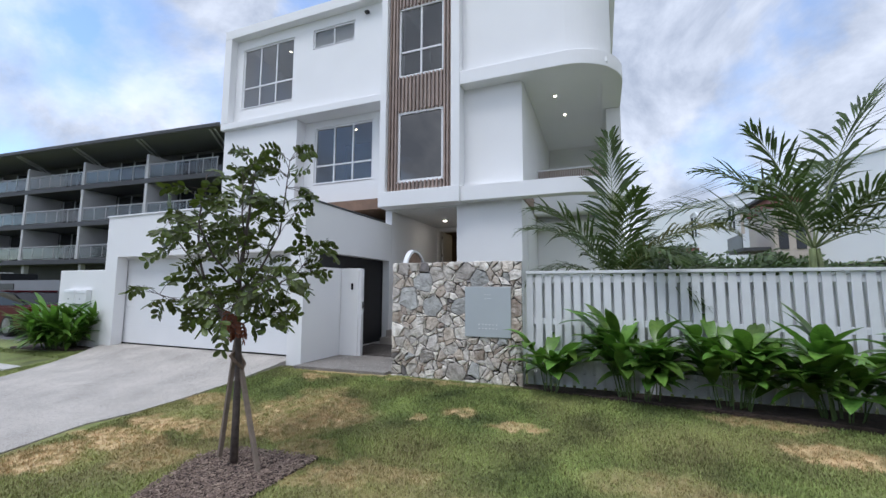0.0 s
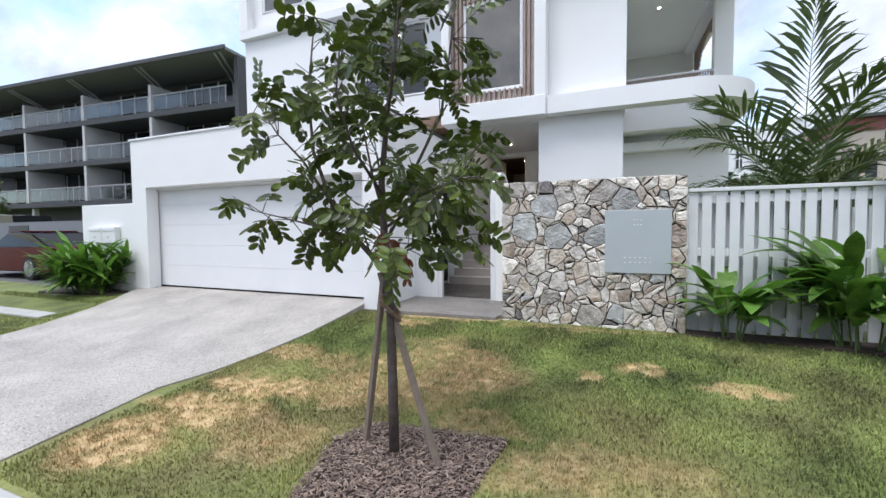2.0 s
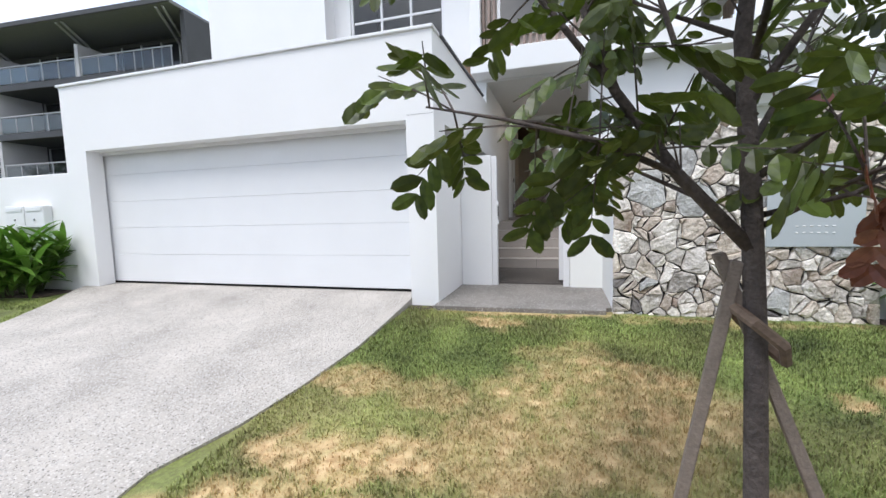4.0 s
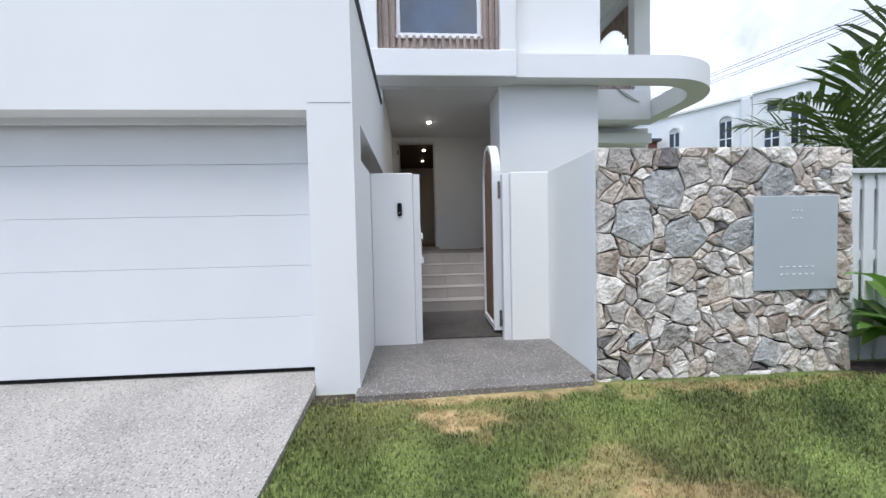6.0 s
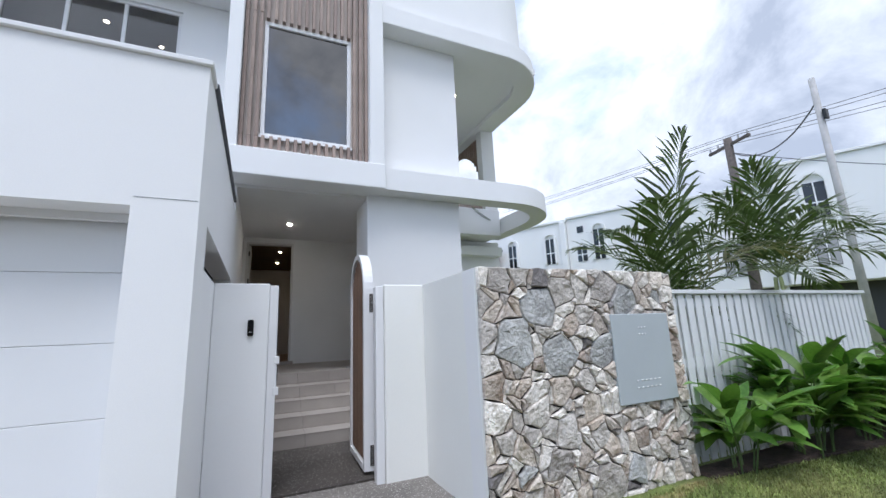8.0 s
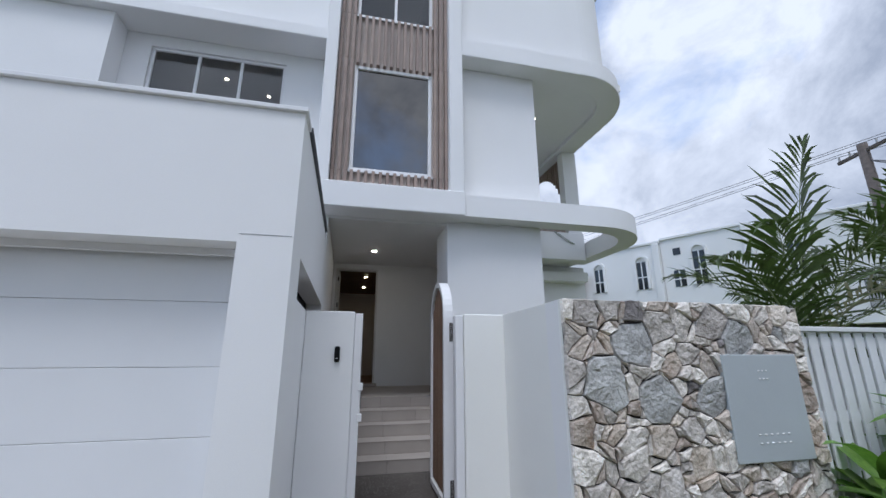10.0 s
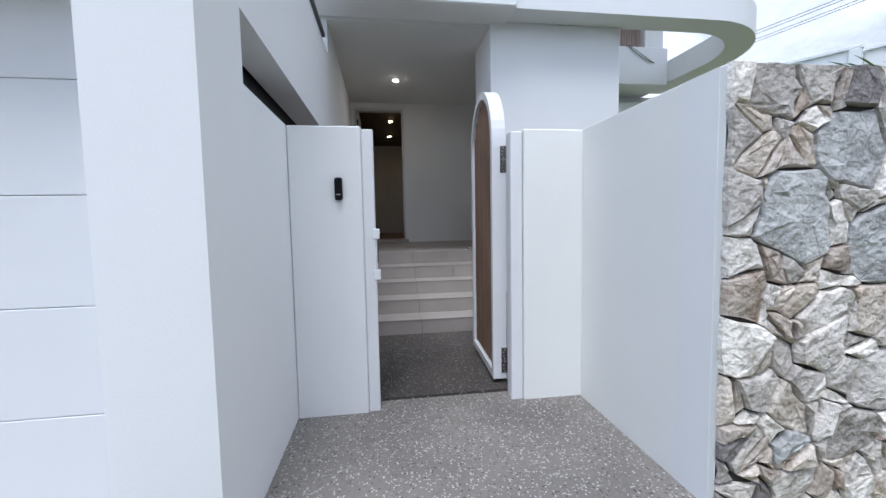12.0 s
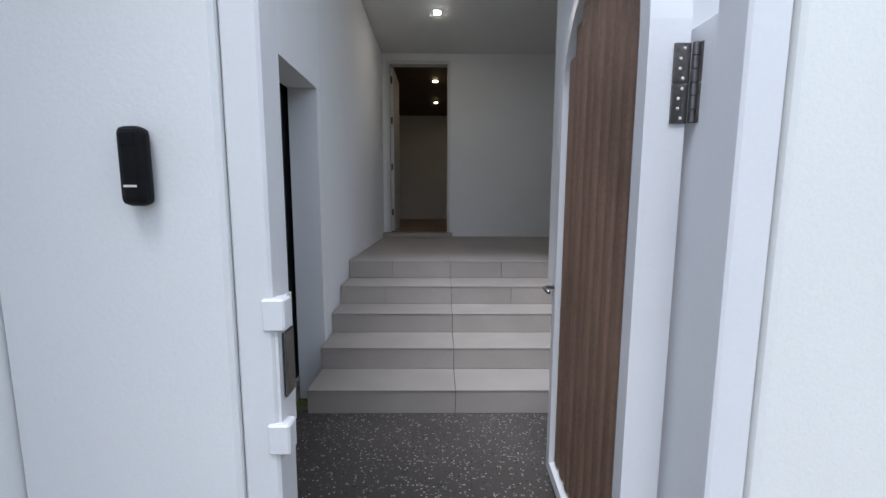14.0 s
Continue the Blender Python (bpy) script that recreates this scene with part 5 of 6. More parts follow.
for poly, kind in cells:
    clean = []
    for p in poly:
        if X0 < p[0] < X1 and Z0 < p[1] < Z1:
            q = Vector((p[0] * 5.5, 3.1, p[1] * 5.5))
            p = (min(X1, max(X0, p[0] + 0.085 * noise.noise(q))), min(Z1, max(Z0, p[1] + 0.085 * noise.noise(q + Vector((9, 4, 2))))))
        if not clean or math.hypot(p[0] - clean[-1][0], p[1] - clean[-1][1]) > 0.028:
            clean.append(p)
    if len(clean) < 3:
        continue
    mx, mz = sum(p[0] for p in clean) / len(clean), sum(p[1] for p in clean) / len(clean)
    ring = []
    for (px, pz), (qx, qz) in zip(clean, clean[1:] + clean[:1]):
        ring.append((px, pz))
        if math.hypot(qx - px, qz - pz) > 0.09:
            f = rs.uniform(0.35, 0.65)
            ring.append((px + (qx - px) * f + rs.uniform(-0.010, 0.010), pz + (qz - pz) * f + rs.uniform(-0.010, 0.010)))
    size = max(math.hypot(p[0] - mx, p[1] - mz) for p in ring)

    def shrink(p, d):
        u, v = mx - p[0], mz - p[1]
        l = math.hypot(u, v) or 1
        d = min(d, l * 0.45)
        return p[0] + u / l * d, p[1] + v / l * d
    face = 6.174 + rs.uniform(-0.010, 0.012)
    tx, tz = rs.uniform(-0.07, 0.07), rs.uniform(-0.10, 0.08)
    bm = bmesh.new()
    backr, edge, front, inner = [], [], [], []
    ox, oz = rs.uniform(-0.2, 0.2) * size, rs.uniform(-0.2, 0.2) * size
    for p in ring:
        b = shrink(p, 0.004)
        e = shrink(p, rs.uniform(0.004, 0.009))
        f = shrink(p, rs.uniform(0.009, 0.020))
        g = (mx + ox + (f[0] - mx - ox) * rs.uniform(0.35, 0.75), mz + oz + (f[1] - mz - oz) * rs.uniform(0.35, 0.75))
        backr.append(bm.verts.new((b[0], 6.2035, b[1])))
        edge.append(bm.verts.new((e[0], face + 0.012 + rs.uniform(-0.004, 0.006), e[1])))
        front.append(bm.verts.new((f[0], face + tx * (f[0] - mx) + tz * (f[1] - mz) + rs.uniform(-0.005, 0.005), f[1])))
        inner.append(bm.verts.new((g[0], face + tx * (g[0] - mx) + tz * (g[1] - mz) - rs.uniform(-0.003, 0.010), g[1])))
    for q in range(len(ring)):
        w = (q + 1) % len(ring)
        bm.faces.new((backr[q], backr[w], edge[w], edge[q]))
        bm.faces.new((edge[q], edge[w], front[w], front[q]))
        bm.faces.new((front[q], front[w], inner[w], inner[q]))
    bm.faces.new(inner)
    bmesh.ops.recalc_face_normals(bm, faces=bm.faces[:])
    mat = rs.choices(STONES, (14, 48, 27, 9, 3, 1))[0] if kind is None else STONES[kind]
    part("stone", bm, mat, stone_wall)
vine = bmesh.new()
tube(vine, [(-0.45, 11.36, 4.26), (-0.40, 11.32, 4.18), (-0.25, 11.325, 4.08), (-0.08, 11.325, 4.0), (0.02, 11.33, 3.99)], [0.006] * 5, 5)
for k in range(12):
    vx = -0.45 + 0.04 * k
    vz = 4.25 - 0.024 * k
    bmesh.ops.create_icosphere(vine, subdivisions=1, radius=0.016, matrix=Matrix.Translation((vx, 11.325, vz)) @ Matrix.Diagonal((1.3, 0.5, 0.8, 1)))
shape("trailing_plant", vine, HEDGE, "thin trailing vine hanging over the white beam", "plant")
shape("wall_stone_core", boxed(-3.332, -1.125, 6.24, 6.44, 0.0, 1.95), RENDER, "low white wall behind the stone facing", "wall", "structure")


# ---- apartment block beyond the garage ----
def apartment():
    """Four storeys of balconies; u runs along its front from the near corner, v goes into the block."""
    A = Vector((-23.3, 18.9, 0))
    turn = Matrix.Rotation(radians(184.3), 4, "Z")
    blk = empty("apartment_block", A)
    tagged(blk, "dark four-storey apartment block with white dividers and glass balconies", "building")

    def put(name, bm, mat, parent=blk, label=""):
        for v in bm.verts:
            v.co.y = -v.co.y
        bmesh.ops.reverse_faces(bm, faces=bm.faces[:])
        bmesh.ops.transform(bm, matrix=turn, verts=bm.verts[:])
        ob = new(name, mesh_of(bm, name, mat))
        ob.parent = parent
        if label:
            tagged(ob, label)
        return ob
    LEN, BAY = 52.0, 6.45
    floors = [3.65, 6.45, 9.25]
    put("rear_wall", boxed(-0.6, LEN, 2.4, 9.0, 0.0, 11.8), APTDARK)
    put("roof", boxed(-0.8, LEN, -0.9, 9.5, 11.85, 12.05, 0.03), APTSOFFIT, label="thin projecting roof with pale soffit")
    put("fascia", boxed(-0.85, LEN, -0.98, -0.90, 11.86, 12.12, 0.02), APTDARK)
    put("end_wall", boxed(-0.9, -0.62, -0.1, 9.0, 0.0, 11.85), APTDARK)
    put("undercroft_wall", boxed(-0.5, LEN, 1.6, 2.3, 0.0, 3.5), APTDARK)
    for f in floors:
        put("floor_slab", boxed(-0.6, LEN, 0.0, 2.4, f - 0.36, f, 0.02), APTDARK, label="dark slab edge")
    b = 0
    while b * BAY < LEN - 1:
        u = b * BAY
        for f in floors:
            if u > 0.1:
                put("divider", boxed(u - 0.12, u + 0.12, 0.02, 2.4, f + 0.002, f + (2.45 if f < 9 else 1.75), 0.01), APTWHITE, label="white balcony dividing wall")
            d = put("window", boxed(u + 1.6, u + 5.9, 2.30, 2.37, f + 0.06, f + 2.25), APTGLASS)
            for q in range(4):
                put("frame", boxed(u + 1.58 + 1.43 * q, u + 1.66 + 1.43 * q, 2.24, 2.31, f + 0.04, f + 2.3), APTRAIL, d)
            r = put("balustrade", boxed(u + 0.16, u + BAY - 0.16, 0.05, 0.11, f + 0.98, f + 1.04), APTRAIL)
            for q in range(6):
                put("post", boxed(u + 0.2 + 1.2 * q, u + 0.25 + 1.2 * q, 0.06, 0.10, f, f + 0.98), APTRAIL, r)
            for q in range(5):
                put("pane", boxed(u + 0.27 + 1.2 * q, u + 1.38 + 1.2 * q, 0.075, 0.085, f + 0.08, f + 0.93), BALCONYGLASS, r).visible_shadow = False
        for q in (1.2, 1.6):
            bm = bmesh.new()
            tube(bm, [(u + q, 2.1, 9.3), (u + q, 2.1, 11.2), (u + q - 0.3, 1.4, 11.5), (u + q - 1.4, -0.7, 11.84)], [0.07] * 4, 6)
            put("strut", bm, APTWHITE)
        put("column", boxed(u - 0.15, u + 0.15, 0.3, 0.6, 0.0, 3.28), APTWHITE)
        b += 1
    return blk


BALCONYGLASS = glass_material("balcony_pane", (0.40, 0.47, 0.49), 0.02)
BALCONYGLASS.node_tree.nodes["Principled BSDF"].inputs["IOR"].default_value = 1.4
APTRAIL = material("balcony_rail_grey", (0.36, 0.37, 0.385), 0.4, spread=0.05)
APTSOFFIT = material("apartment_soffit", (0.20, 0.205, 0.21), 0.7, spread=0.06)
RAILPANE = material("balcony_glass", (0.075, 0.09, 0.10), 0.3, spread=0.3, scale=0.7, spec=0.25)
apartment()
shape("grey_boundary_wall", boxed(-60, -13.6, 10.6, 10.8, -0.1, 1.86), GREYWALL, "grey rendered boundary wall", "wall", "structure")
shape("wall_plaque", boxed(-27.65, -26.0, 10.57, 10.598, 1.42, 1.71, 0.005), BLACK, "dark name plaque on the grey wall", "sign")
shape("side_parking", prism(bmesh.new(), [(-60, 6.3), (-13.6, 6.5), (-13.6, 10.58), (-60, 10.58)], -0.2, 0.02), PARKING, "grey asphalt parking area", "pavement", "structure")
shape("footpath", prism(bmesh.new(), [(-60, 4.35), (-10.7, 4.35), (-11.1, 5.2), (-60, 5.2)], -0.2, -0.055), KERB, "grey concrete footpath", "pavement", "structure")


# ---- parked vehicles ----
def vehicle(name, x, y, z, profile, roofline, width, paint, label, flip=1):
    """A car along x from its side profile; the cabin is narrower than the body."""
    c = empty(name, (x, y, z))
    tagged(c, label, "car")

    def side_prism(nm, pts, w, mat, bevel, inset=0.0, parent=c):
        bm = bmesh.new()
        a = [bm.verts.new((flip * u, -w / 2 + (inset if v > 0.9 else 0), v)) for u, v in pts]
        b = [bm.verts.new((flip * u, w / 2 - (inset if v > 0.9 else 0), v)) for u, v in pts]
        bm.faces.new(a)
        bm.faces.new(b[::-1])
        k = len(pts)
        for i in range(k):
            bm.faces.new((a[i], b[i], b[(i + 1) % k], a[(i + 1) % k]))
        bmesh.ops.recalc_face_normals(bm, faces=bm.faces[:])
        bmesh.ops.bevel(bm, geom=bm.edges[:], offset=bevel, segments=2, affect="EDGES")
        ob = new(nm, mesh_of(bm, nm, mat, False))
        ob.parent = parent
        return ob
    side_prism("body", profile, width, paint, 0.05)
    side_prism("cabin", roofline, width - 0.12, CARGLASS, 0.03, 0.14)
    top = [(u, v) for u, v in roofline if v > max(q for _, q in roofline) - 0.06]
    u0, u1, vv = min(p[0] for p in top), max(p[0] for p in top), max(p[1] for p in top)
    roof = new("roof", mesh_of(boxed(min(flip * u0, flip * u1) - 0.05, max(flip * u0, flip * u1) + 0.05, -width / 2 + 0.22, width / 2 - 0.22, vv - 0.01, vv + 0.035, 0.015), "roof", paint))
    roof.parent = c
    us = [p[0] for p in profile]
    for u in (min(us) + 0.9, max(us) - 1.1):
        for s in (-1, 1):
            bm = bmesh.new()
            bmesh.ops.create_cone(bm, cap_ends=True, segments=28, radius1=0.335, radius2=0.335, depth=0.22,
                                  matrix=Matrix.Translation((flip * u, s * (width / 2 - 0.08), 0.335)) @ Matrix.Rotation(radians(90), 4, "X"))
            bmesh.ops.bevel(bm, geom=[e for e in bm.edges if e.calc_face_angle(0) > 1], offset=0.03, segments=2, affect="EDGES")
            wheel = new("wheel", mesh_of(bm, "wheel", TYRE))
            wheel.parent = c
            bm = bmesh.new()
            bmesh.ops.create_cone(bm, cap_ends=True, segments=24, radius1=0.23, radius2=0.23, depth=0.02,
                                  matrix=Matrix.Translation((flip * u, s * (width / 2 + 0.025), 0.335)) @ Matrix.Rotation(radians(90), 4, "X"))
            rim = new("rim", mesh_of(bm, "rim", STEEL))
            rim.parent = wheel
            for k in range(9):
                a = k * 2 * math.pi / 9
                bm = boxed(-0.02, 0.02, -0.012, 0.012, 0.03, 0.22, 0.004)
                bmesh.ops.transform(bm, matrix=Matrix.Translation((flip * u, s * (width / 2 + 0.035), 0.335)) @ Matrix.Rotation(a, 4, "Y"), verts=bm.verts[:])
                spoke = new("spoke", mesh_of(bm, "spoke", STEEL))
                spoke.parent = wheel
    return c


SEDAN = [(-2.35, 0.2), (2.3, 0.25), (2.38, 0.55), (2.36, 0.90), (2.1, 0.96), (1.5, 0.93), (-1.0, 0.90), (-2.1, 0.76), (-2.4, 0.5)]
CABIN = [(-1.1, 0.90), (1.85, 0.92), (0.95, 1.30), (0.3, 1.36), (-0.35, 1.33)]
vehicle("car", -18.2, 7.75, 0.02, SEDAN, CABIN, 1.82, CARRED, "dark red sedan parked beside the boundary wall")
UTE = [(-2.6, 0.35), (2.6, 0.35), (2.65, 1.30), (0.9, 1.34), (-1.2, 1.34), (-2.5, 1.22)]
UTECAB = [(-1.5, 1.30), (2.4, 1.30), (2.2, 2.26), (-0.3, 2.32), (-0.9, 2.24)]
vehicle("utility_truck", -31.2, 12.0, 0.0, UTE, UTECAB, 1.9, CARWHITE, "tall white four-wheel-drive parked behind the grey wall")
hoop = bmesh.new()
tube(hoop, [(-12.62, 4.50, -0.1), (-12.62, 4.50, 0.62), (-12.68, 4.52, 0.72), (-12.80, 4.56, 0.76), (-13.5, 4.75, 0.76), (-13.62, 4.78, 0.7), (-13.65, 4.8, -0.1)], [0.025] * 7, 8)
shape("hoop_barrier", hoop, METALW, "white metal hoop barrier by the footpath", "barrier", smooth=True)


# ---- street beyond the fence ----
def townhouses():
    """A white terrace along the side street; u runs along its front, away from the gate, v out of it."""
    B = Vector((23.8, 7.7, 0))
    d = Vector((-0.5, 0.866, 0))
    turn = Matrix.Rotation(math.atan2(d.y, d.x), 4, "Z")
    upper, lower = (6.15, 8.0), (3.8, 5.5)
    blocks = [
        (-14.0, 8.25, 9.2, 0.3, [(-9.0, 0.85, *upper), (-9.0, 0.85, *lower), (-5.0, 0.85, *upper), (-5.0, 0.85, *lower), (-1.2, 0.85, *upper), (-1.2, 0.85, *lower),
                                 (2.7, 0.85, *upper), (2.7, 0.85, *lower), (6.65, 0.85, *upper), (6.65, 0.85, *lower)]),
        (8.27, 14.6, 8.55, -0.5, [(10.35, 0.95, 3.7, 5.5), (13.0, 0.62, 5.7, 7.4)]),
        (14.62, 19.3, 8.6, 0.05, [(17.25, 0.66, 5.62, 7.6), (18.4, 0.42, 7.55, 7.98), (18.4, 0.62, 5.6, 6.6)]),
        (19.32, 26.0, 8.45, 0.2, [(20.5, 0.62, 5.65, 7.4), (23.35, 0.62, 5.75, 7.35)]),
        (26.02, 40.0, 8.2, 0.0, [(27.0, 0.62, 5.75, 7.3), (30.0, 0.62, 5.75, 7.3), (33.5, 0.62, 5.75, 7.3)]),
    ]
    for u0, u1, top, step, windows in blocks:
        th = empty("townhouse", B + d * u0)
        tagged(th, "white rendered terrace house with tall arched windows", "house", "white terrace houses")

        def put(name, bm, mat, parent=th, label=""):
            bmesh.ops.transform(bm, matrix=turn @ Matrix.Translation((-u0, 0, 0)), verts=bm.verts[:])
            ob = new(name, mesh_of(bm, name, mat))
            ob.parent = parent
            if label:
                tagged(ob, label)
            return ob
        put("wall", boxed(u0, u1, -9.0, step, 3.0, top, 0.03), TOWN, label="white rendered upper wall")
        put("undercroft", boxed(u0 + 0.1, u1 - 0.1, -8.5, -1.2, -0.2, 2.998), APTDARK, label="dark recessed garage level")
        put("pier", boxed(u0, u0 + 0.45, -1.0, step - 0.02, -0.2, 2.998, 0.02), TOWN)
        put("pilaster", boxed(u0, u0 + 0.4, step + 0.001, step + 0.16, 3.0, top - 0.02, 0.02), TOWN)
        put("parapet", boxed(u0 - 0.05, u1, -0.25 + step, 0.10 + step, top + 0.001, top + 0.16, 0.02), TOWN)
        for u, w, z0, z1 in windows:
            arched = z1 - z0 > 1.2 and z0 > 5
            win = put("window", boxed(u - w / 2, u + w / 2, 0.01 + step, 0.03 + step, z0, z1), APTGLASS)
            if arched:
                bm = bmesh.new()
                r, i = w / 2 + 0.15, w / 2
                outer = [(u - r, z0)] + [(u - r * math.cos(a), z1 + r * math.sin(a)) for a in (math.pi * q / 12 for q in range(13))] + [(u + r, z0)]
                inner = [(u - i, z0)] + [(u - i * math.cos(a), z1 + i * math.sin(a)) for a in (math.pi * q / 12 for q in range(13))] + [(u + i, z0)]
                rows = [[bm.verts.new((a, y + step, z)) for a, z in line] for line, y in ((outer, 0.0), (outer, 0.13), (inner, 0.13), (inner, 0.0))]
                for a, b in zip(rows, rows[1:] + rows[:1]):
                    for q in range(len(a) - 1):
                        bm.faces.new((a[q], a[q + 1], b[q + 1], b[q]))
                bmesh.ops.recalc_face_normals(bm, faces=bm.faces[:])
                put("arch_surround", bm, TOWN, win)
            if z1 - z0 > 0.8:
                put("frame", boxed(u - 0.03, u + 0.03, 0.03 + step, 0.07 + step, z0, z1), METALW, win)
                put("frame", boxed(u - w / 2, u + w / 2, 0.031 + step, 0.068 + step, z0 + (z1 - z0) * 0.42, z0 + (z1 - z0) * 0.42 + 0.06), METALW, win)
            if not arched and z1 - z0 > 1.2:
                for a, b in ((u - w / 2 + 0.02, u - 0.05), (u + 0.05, u + w / 2 - 0.02)):
                    put("blind", boxed(a, b, 0.0305 + step, 0.05 + step, z0 + 0.03, z1 - 0.03), APTGREY, win)


TOWN = material("townhouse_render", (0.80, 0.80, 0.80), 0.8, spread=0.03, scale=0.4)
townhouses()


def utility_pole(x, y, top, mat, label, lean=(0.0, 0.0), arm=None, thick=0.19):
    p = empty("utility_pole", (x, y, -0.2))
    tagged(p, label, "utility pole")
    bm = bmesh.new()
    tube(bm, [(x, y, -0.3), (x + lean[0], y + lean[1], top)], [thick, thick * 0.72], 10)
    part("pole", bm, mat, p, smooth=True)
    if arm:
        bm = boxed(-1.2, 1.2, -0.06, 0.06, -0.07, 0.07, 0.01)
        bmesh.ops.transform(bm, matrix=Matrix.Translation((x + lean[0], y + lean[1], top - 0.35)) @ Matrix.Rotation(radians(arm), 4, "Z"), verts=bm.verts[:])
        part("crossarm", bm, mat, p)
        for k in (-1.1, -0.6, 0.6, 1.1):
            a = radians(arm)
            bm = bmesh.new()
            cxx, cyy = x + lean[0] + k * math.cos(a), y + lean[1] + k * math.sin(a)
            tube(bm, [(cxx, cyy, top - 0.28), (cxx, cyy, top - 0.05)], [0.05, 0.03], 8)
            part("insulator", bm, APTGREY, p)
    return p


utility_pole(16.4, 14.7, 10.4, POLEWOOD, "dark timber utility pole with a crossarm", arm=75, thick=0.25)
utility_pole(14.0, 10.15, 10.3, POLECON, "pale concrete utility pole with wires", lean=(-0.05, 0.0), thick=0.14)
part("transformer_bracket", boxed(13.83, 14.05, 9.93, 10.04, 8.55, 8.95, 0.02), BLACK, bpy.data.objects["utility_pole.001"])


def wire(points, sag, r=0.014):
    bm = bmesh.new()
    (ax, ay, az), (bx, by, bz) = points
    pts = []
    for k in range(13):
        f = k / 12
        pts.append((ax + (bx - ax) * f, ay + (by - ay) * f, az + (bz - az) * f - sag * 4 * f * (1 - f)))
    tube(bm, pts, [r] * 13, 5, False)
    shape("power_line", bm, WIRE, "thin dark overhead power line", "power line", group="overhead lines")


for k, (ox, oz) in enumerate(((-0.3, 10.3), (-0.15, 10.3), (0.15, 10.3), (0.3, 10.3))):
    c, s = math.cos(radians(75)), math.sin(radians(75))
    wx, wy = 16.4 + 3.7 * ox * c, 14.7 + 3.7 * ox * s
    wire(((wx, wy, 10.35), (30 + 3 * ox, -20, 12.0 - 0.5 * k)), 0.6)
    wire(((wx, wy, 10.35), (2 + 4 * ox, 60, 11.5)), 0.8)
wire(((16.4, 14.6, 9.6), (14.0, 10.15, 9.4)), 0.9, 0.03)
wire(((16.4, 14.6, 9.6), (26.0, 4.0, 6.2)), 0.5, 0.02)

# street signs
sign = empty("street_sign", (10.6, 8.05, 0.0))
tagged(sign, "white street name sign on a slim post", "street sign")
part("post", boxed(10.55, 10.61, 8.02, 8.08, -0.1, 2.3), STEEL, sign)


def blade(cx, cy, z, yaw, w, h, words, parent):
    m = Matrix.Translation((cx, cy, z)) @ Matrix.Rotation(radians(yaw), 4, "Z")
    bm = boxed(-w / 2, w / 2, -0.012, 0.012, -h / 2, h / 2, 0.004)
    bmesh.ops.transform(bm, matrix=m, verts=bm.verts[:])
    bl = part("blade", bm, SIGNWHITE, parent)
    if words:
        cu = bpy.data.curves.new("lettering", "FONT")
        cu.body, cu.size, cu.align_x, cu.align_y, cu.extrude = words, h * 0.72, "CENTER", "CENTER", 0.002
        cu.materials.append(SIGNTEXT)
        t = new("lettering", cu)
        me = bpy.data.meshes.new_from_object(t.evaluated_get(bpy.context.evaluated_depsgraph_get()))
        bpy.data.objects.remove(t)
        ob = new("lettering", me)
        ob.parent = bl
        ob.matrix_basis = m @ Matrix.Translation((0, -0.016, 0)) @ Matrix.Rotation(radians(90), 4, "X")
        ob.matrix_parent_inverse = Matrix.Identity(4)
    return bl


blade(10.9, 7.85, 1.93, -70, 1.15, 0.20, "CANAL AVE", sign)
bl = blade(10.75, 7.3, 2.15, -25, 1.1, 0.16, "", sign)

board = empty("advertising_board", (17.5, 9.4, 0.0))
tagged(board, "white advertising board with a blue picture", "sign")


def plate(name, cx, cy, z0, z1, w, mat, off, parent):
    m = Matrix.Translation((cx, cy, 0)) @ Matrix.Rotation(radians(-72), 4, "Z")
    bm = boxed(-w / 2, w / 2, -0.03 - off, 0.03 - off, z0, z1, 0.005)
    bmesh.ops.transform(bm, matrix=m, verts=bm.verts[:])
    return part(name, bm, mat, parent)


plate("panel", 17.5, 9.4, -0.1, 2.1, 2.6, SIGNWHITE, 0.0, board)
plate("picture", 17.5, 9.4, 0.75, 1.65, 2.2, SIGNBLUE, 0.062, board)
for k in range(3):
    plate("text_bar", 17.5, 9.4, 0.2 + 0.15 * k, 0.28 + 0.15 * k, 1.9, APTGREY, 0.06, board)
board2 = empty("yellow_board", (18.1, 7.7, 0.0))
tagged(board2, "yellow advertising board beside the street", "sign")
plate("panel", 18.2, 7.6, -0.1, 2.0, 1.2, SIGNYELLOW, 0.0, board2)


# ---- far buildings and trees behind the fence ----
far = empty("beige_building", (10.6, 30.0, 0.0))
tagged(far, "beige three-storey building with a red band and balcony", "building")
part("wall", boxed(9.4, 11.1, 28.5, 36.0, -0.2, 6.3), BEIGE, far)
part("upper_band", boxed(9.35, 11.15, 28.45, 36.1, 6.32, 6.95), REDBAND, far, "red-brown top band")
part("roof", boxed(9.0, 11.25, 28.1, 36.4, 6.96, 7.12), APTDARK, far)
part("balcony", boxed(8.0, 9.38, 29.0, 32.0, 3.9, 4.1), APTDARK, far)
rl = part("balustrade", boxed(7.98, 8.02, 29.0, 32.0, 4.1, 4.95), RAILPANE, far)
part("post", boxed(8.0, 8.15, 29.0, 29.15, 4.95, 6.3), BEIGE, far)
for k in range(2):
    part("window", boxed(9.6 + 0.8 * k, 10.05 + 0.8 * k, 28.46, 28.51, 3.9, 5.2), APTGLASS, far)
far2 = empty("cream_building", (15.5, 39, 0.0))
tagged(far2, "cream three-storey building with stacked balconies", "building")
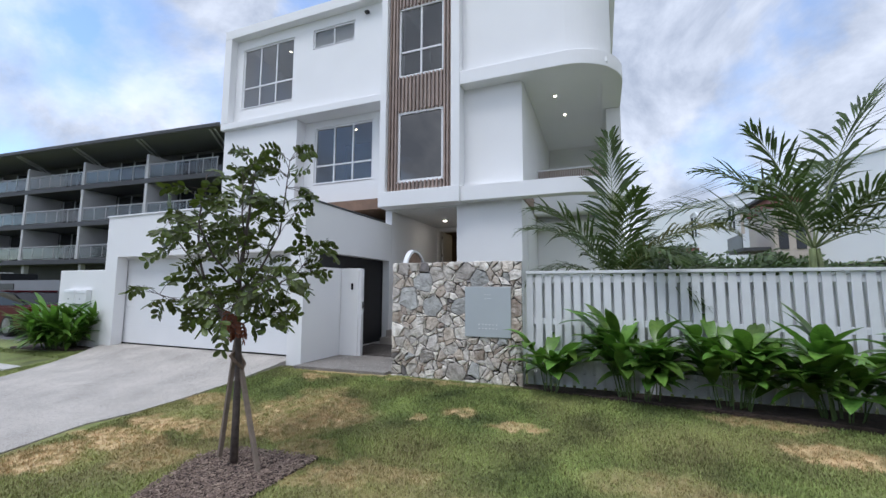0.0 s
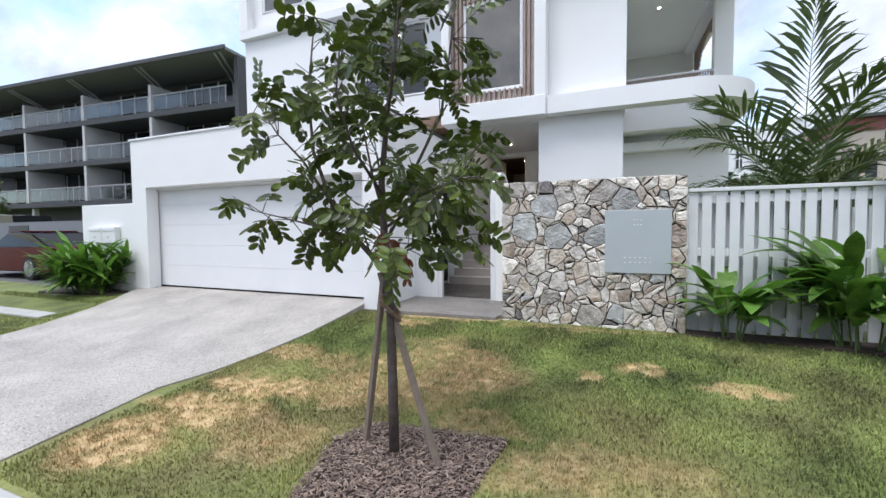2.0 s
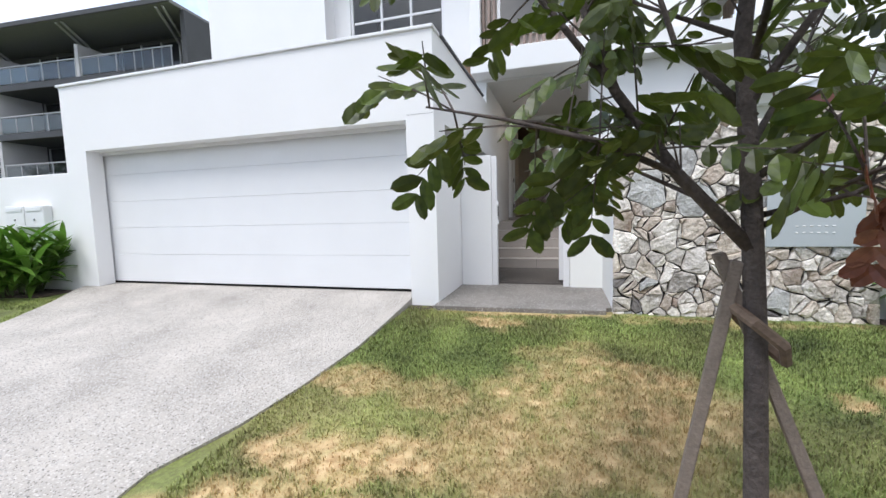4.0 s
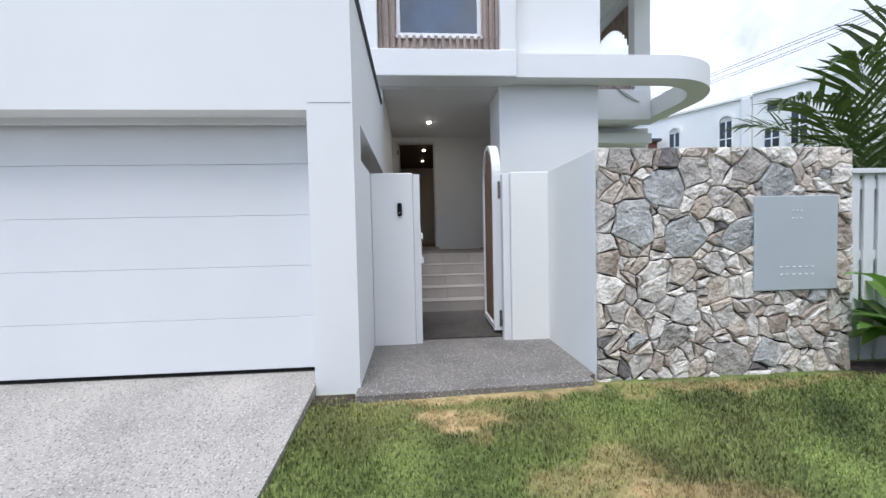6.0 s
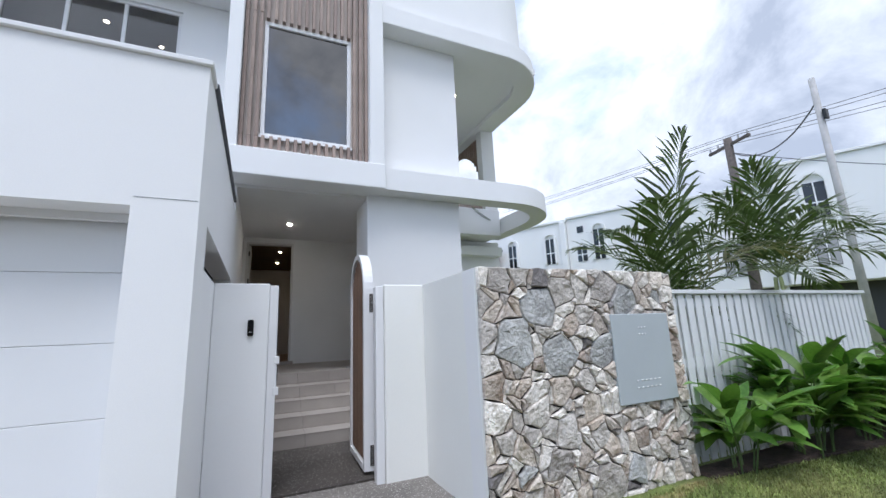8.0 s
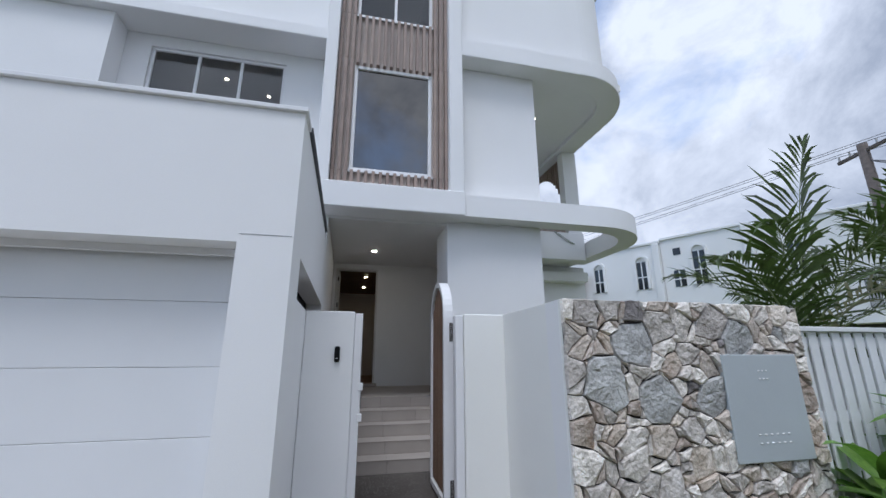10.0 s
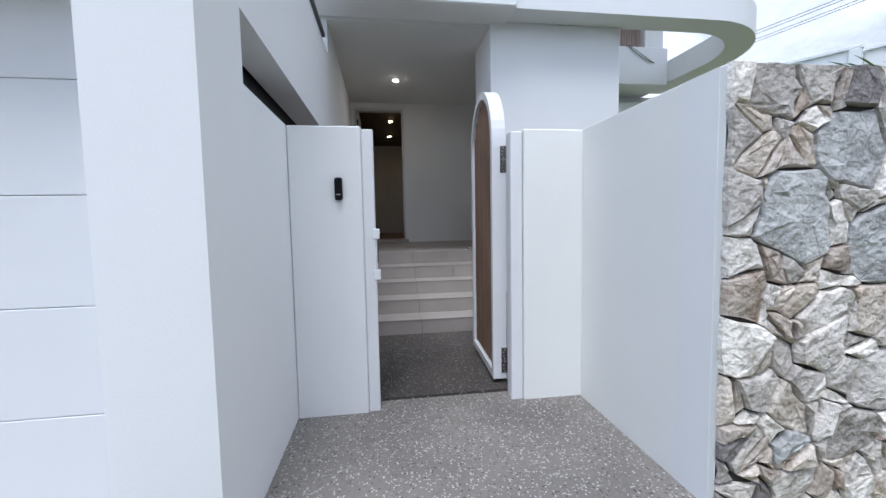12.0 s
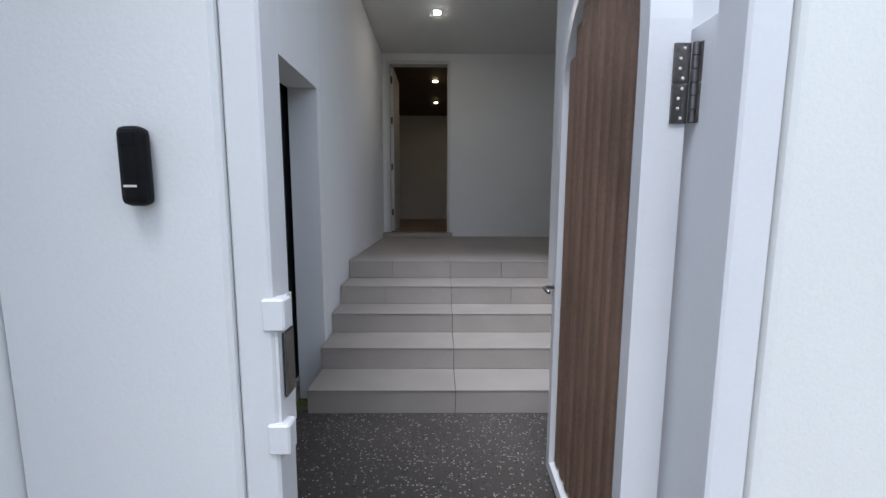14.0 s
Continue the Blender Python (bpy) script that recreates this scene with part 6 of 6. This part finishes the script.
part("wall", boxed(13.8, 17.2, 36.5, 42, -0.2, 8.3), BEIGE, far2)
part("roof", boxed(13.4, 17.6, 36.0, 42.5, 8.32, 8.6), APTGREY, far2)
for z in (2.2, 4.4):
    part("balcony", boxed(14.0, 17.0, 35.3, 36.48, z, z + 0.2), APTDARK, far2)
    part("balustrade", boxed(14.0, 17.0, 35.28, 35.32, z + 0.2, z + 1.1), RAILPANE, far2)
    part("window", boxed(14.4, 16.6, 36.44, 36.49, z + 0.3, z + 1.9), APTGLASS, far2)
low = empty("white_house", (4.6, 27.0, 0))
tagged(low, "low white house seen between the trees", "house")
part("wall", boxed(1.5, 4.8, 26, 31, -0.2, 3.6), APTWHITE, low)
part("roof", prism(bmesh.new(), [(1.2, 25.7), (5.1, 25.7), (5.1, 31.3), (1.2, 31.3)], 3.61, 3.85, 0.03), REDBAND, low)
part("window", boxed(2.2, 3.6, 25.95, 25.995, 1.6, 2.8), APTGLASS, low)


def clump_tree(name, x, y, r, top, count, seed, label):
    """A far tree or shrub: forked trunk and a crown of many leaves."""
    rng = random.Random(seed)
    t = empty(name, (x, y, -0.2))
    tagged(t, label, "tree", "far garden trees")
    bm = bmesh.new()
    tube(bm, [(x, y, -0.3), (x + 0.1, y, top * 0.4), (x - 0.1, y + 0.1, top * 0.8)], [0.14, 0.1, 0.04], 7)
    for a in (0.5, 2.6, 4.4):
        tube(bm, [(x + 0.1, y, top * 0.35), (x + r * 0.5 * math.cos(a), y + r * 0.5 * math.sin(a), top * 0.7)], [0.07, 0.025], 6)
    part("trunk", bm, BARK, t)
    blobs = [(x + rng.uniform(-0.7, 0.7) * r, y + rng.uniform(-0.6, 0.6) * r, top * rng.uniform(0.45, 0.88), r * rng.uniform(0.25, 0.5)) for _ in range(14)]
    V, F = [], []
    for _ in range(count):
        bx, by, bz, br = rng.choice(blobs)
        d = Vector((rng.gauss(0, 1), rng.gauss(0, 1), rng.gauss(0, 0.8))).normalized()
        p = Vector((bx, by, bz)) + d * br * rng.uniform(0.6, 1.05)
        a = Vector((rng.uniform(-1, 1), rng.uniform(-1, 1), rng.uniform(-1, 1))).normalized()
        b = a.orthogonal().normalized()
        s = 0.16
        i = len(V)
        V += [p - a * s, p + b * s * 0.45, p + a * s, p - b * s * 0.45]
        F += [(i, i + 1, i + 2, i + 3)]
    raw_mesh("crown", V, F, HEDGE, t)


clump_tree("shrub_tree", 2.6, 18.5, 1.9, 3.3, 3000, 1, "dense dark green garden tree behind the fence")
clump_tree("shrub_tree", 4.9, 19.5, 1.8, 2.9, 2600, 2, "dense green shrub behind the fence")
clump_tree("shrub_tree", 7.0, 20.5, 1.8, 2.9, 2600, 3, "dense green shrub behind the fence")
clump_tree("shrub_tree", 9.2, 21.0, 1.7, 2.5, 2200, 4, "dense green shrub behind the fence")
clump_tree("street_tree", -38.0, 12.0, 2.6, 6.2, 3000, 5, "dark green street tree before the apartments")

# ---- grass ----
rng = np.random.RandomState(11)
N = 230000
gx, gy = rng.uniform(-5.75, 4.2, N), 1.98 + 4.1 * rng.power(1.0, N)
edge = np.interp(gy, [1.98, 3.2, 4.2, 4.9, 6.1], [-5.80, -5.94, -5.70, -5.60, -5.57])
keep = (gx > edge + 0.01) & ~((gx > -5.25) & (gx < -3.36) & (gy > 6.0)) & ~((gx > -1.12) & (gy > 6.05 - (gx + 1.12) * 0.115))
gx, gy = gx[keep], gy[keep]
lx, ly = rng.uniform(-14.5, -9.7, 45000), rng.uniform(1.98, 5.7, 45000)
keep = (lx < np.interp(ly, [1.98, 3.2, 4.2, 4.9, 5.7], [-9.6, -9.9, -10.15, -10.4, -10.8]) - 0.01) & ~((ly > 4.33) & (ly < 5.22) & (lx < -10.7)) & ~((lx < -11.3) & (ly > 5.48))
gx, gy = np.concatenate([gx, lx[keep]]), np.concatenate([gy, ly[keep]])
V, F, D = [], [], []
for x, y in zip(gx.tolist(), gy.tolist()):
    if -3.8 < x < -2.6 and 2.28 < y < 3.45 and inside(MUL, x, y):
        continue
    z = height(x, y)
    d = dryness(x, y)
    if d > 0.8 and random.random() < 0.7:
        continue
    h = random.uniform(0.012, 0.036) * (1 - 0.45 * d)
    a = random.uniform(0, 6.283)
    lean = random.uniform(0.2, 1.1) * h
    w = random.uniform(0.0016, 0.0034) + 0.0009
    c, s = math.cos(a), math.sin(a)
    px, py = -s * w, c * w
    i = len(V)
    V += [(x - px, y - py, z - 0.01), (x + px, y + py, z - 0.01), (x + c * lean * 0.4 + px * 0.8, y + s * lean * 0.4 + py * 0.8, z + h * 0.65),
          (x + c * lean * 0.4 - px * 0.8, y + s * lean * 0.4 - py * 0.8, z + h * 0.65), (x + c * lean, y + s * lean, z + h)]
    F += [(i, i + 1, i + 2, i + 3), (i + 3, i + 2, i + 4)]
    D += [d] * 5
grass = raw_mesh("grass", V, F, BLADE)
grass.data.attributes.new("dry", "FLOAT", "POINT").data.foreach_set("value", D)
tagged(grass, "short green lawn grass with straw-coloured dry patches", "grass", kind="stuff")
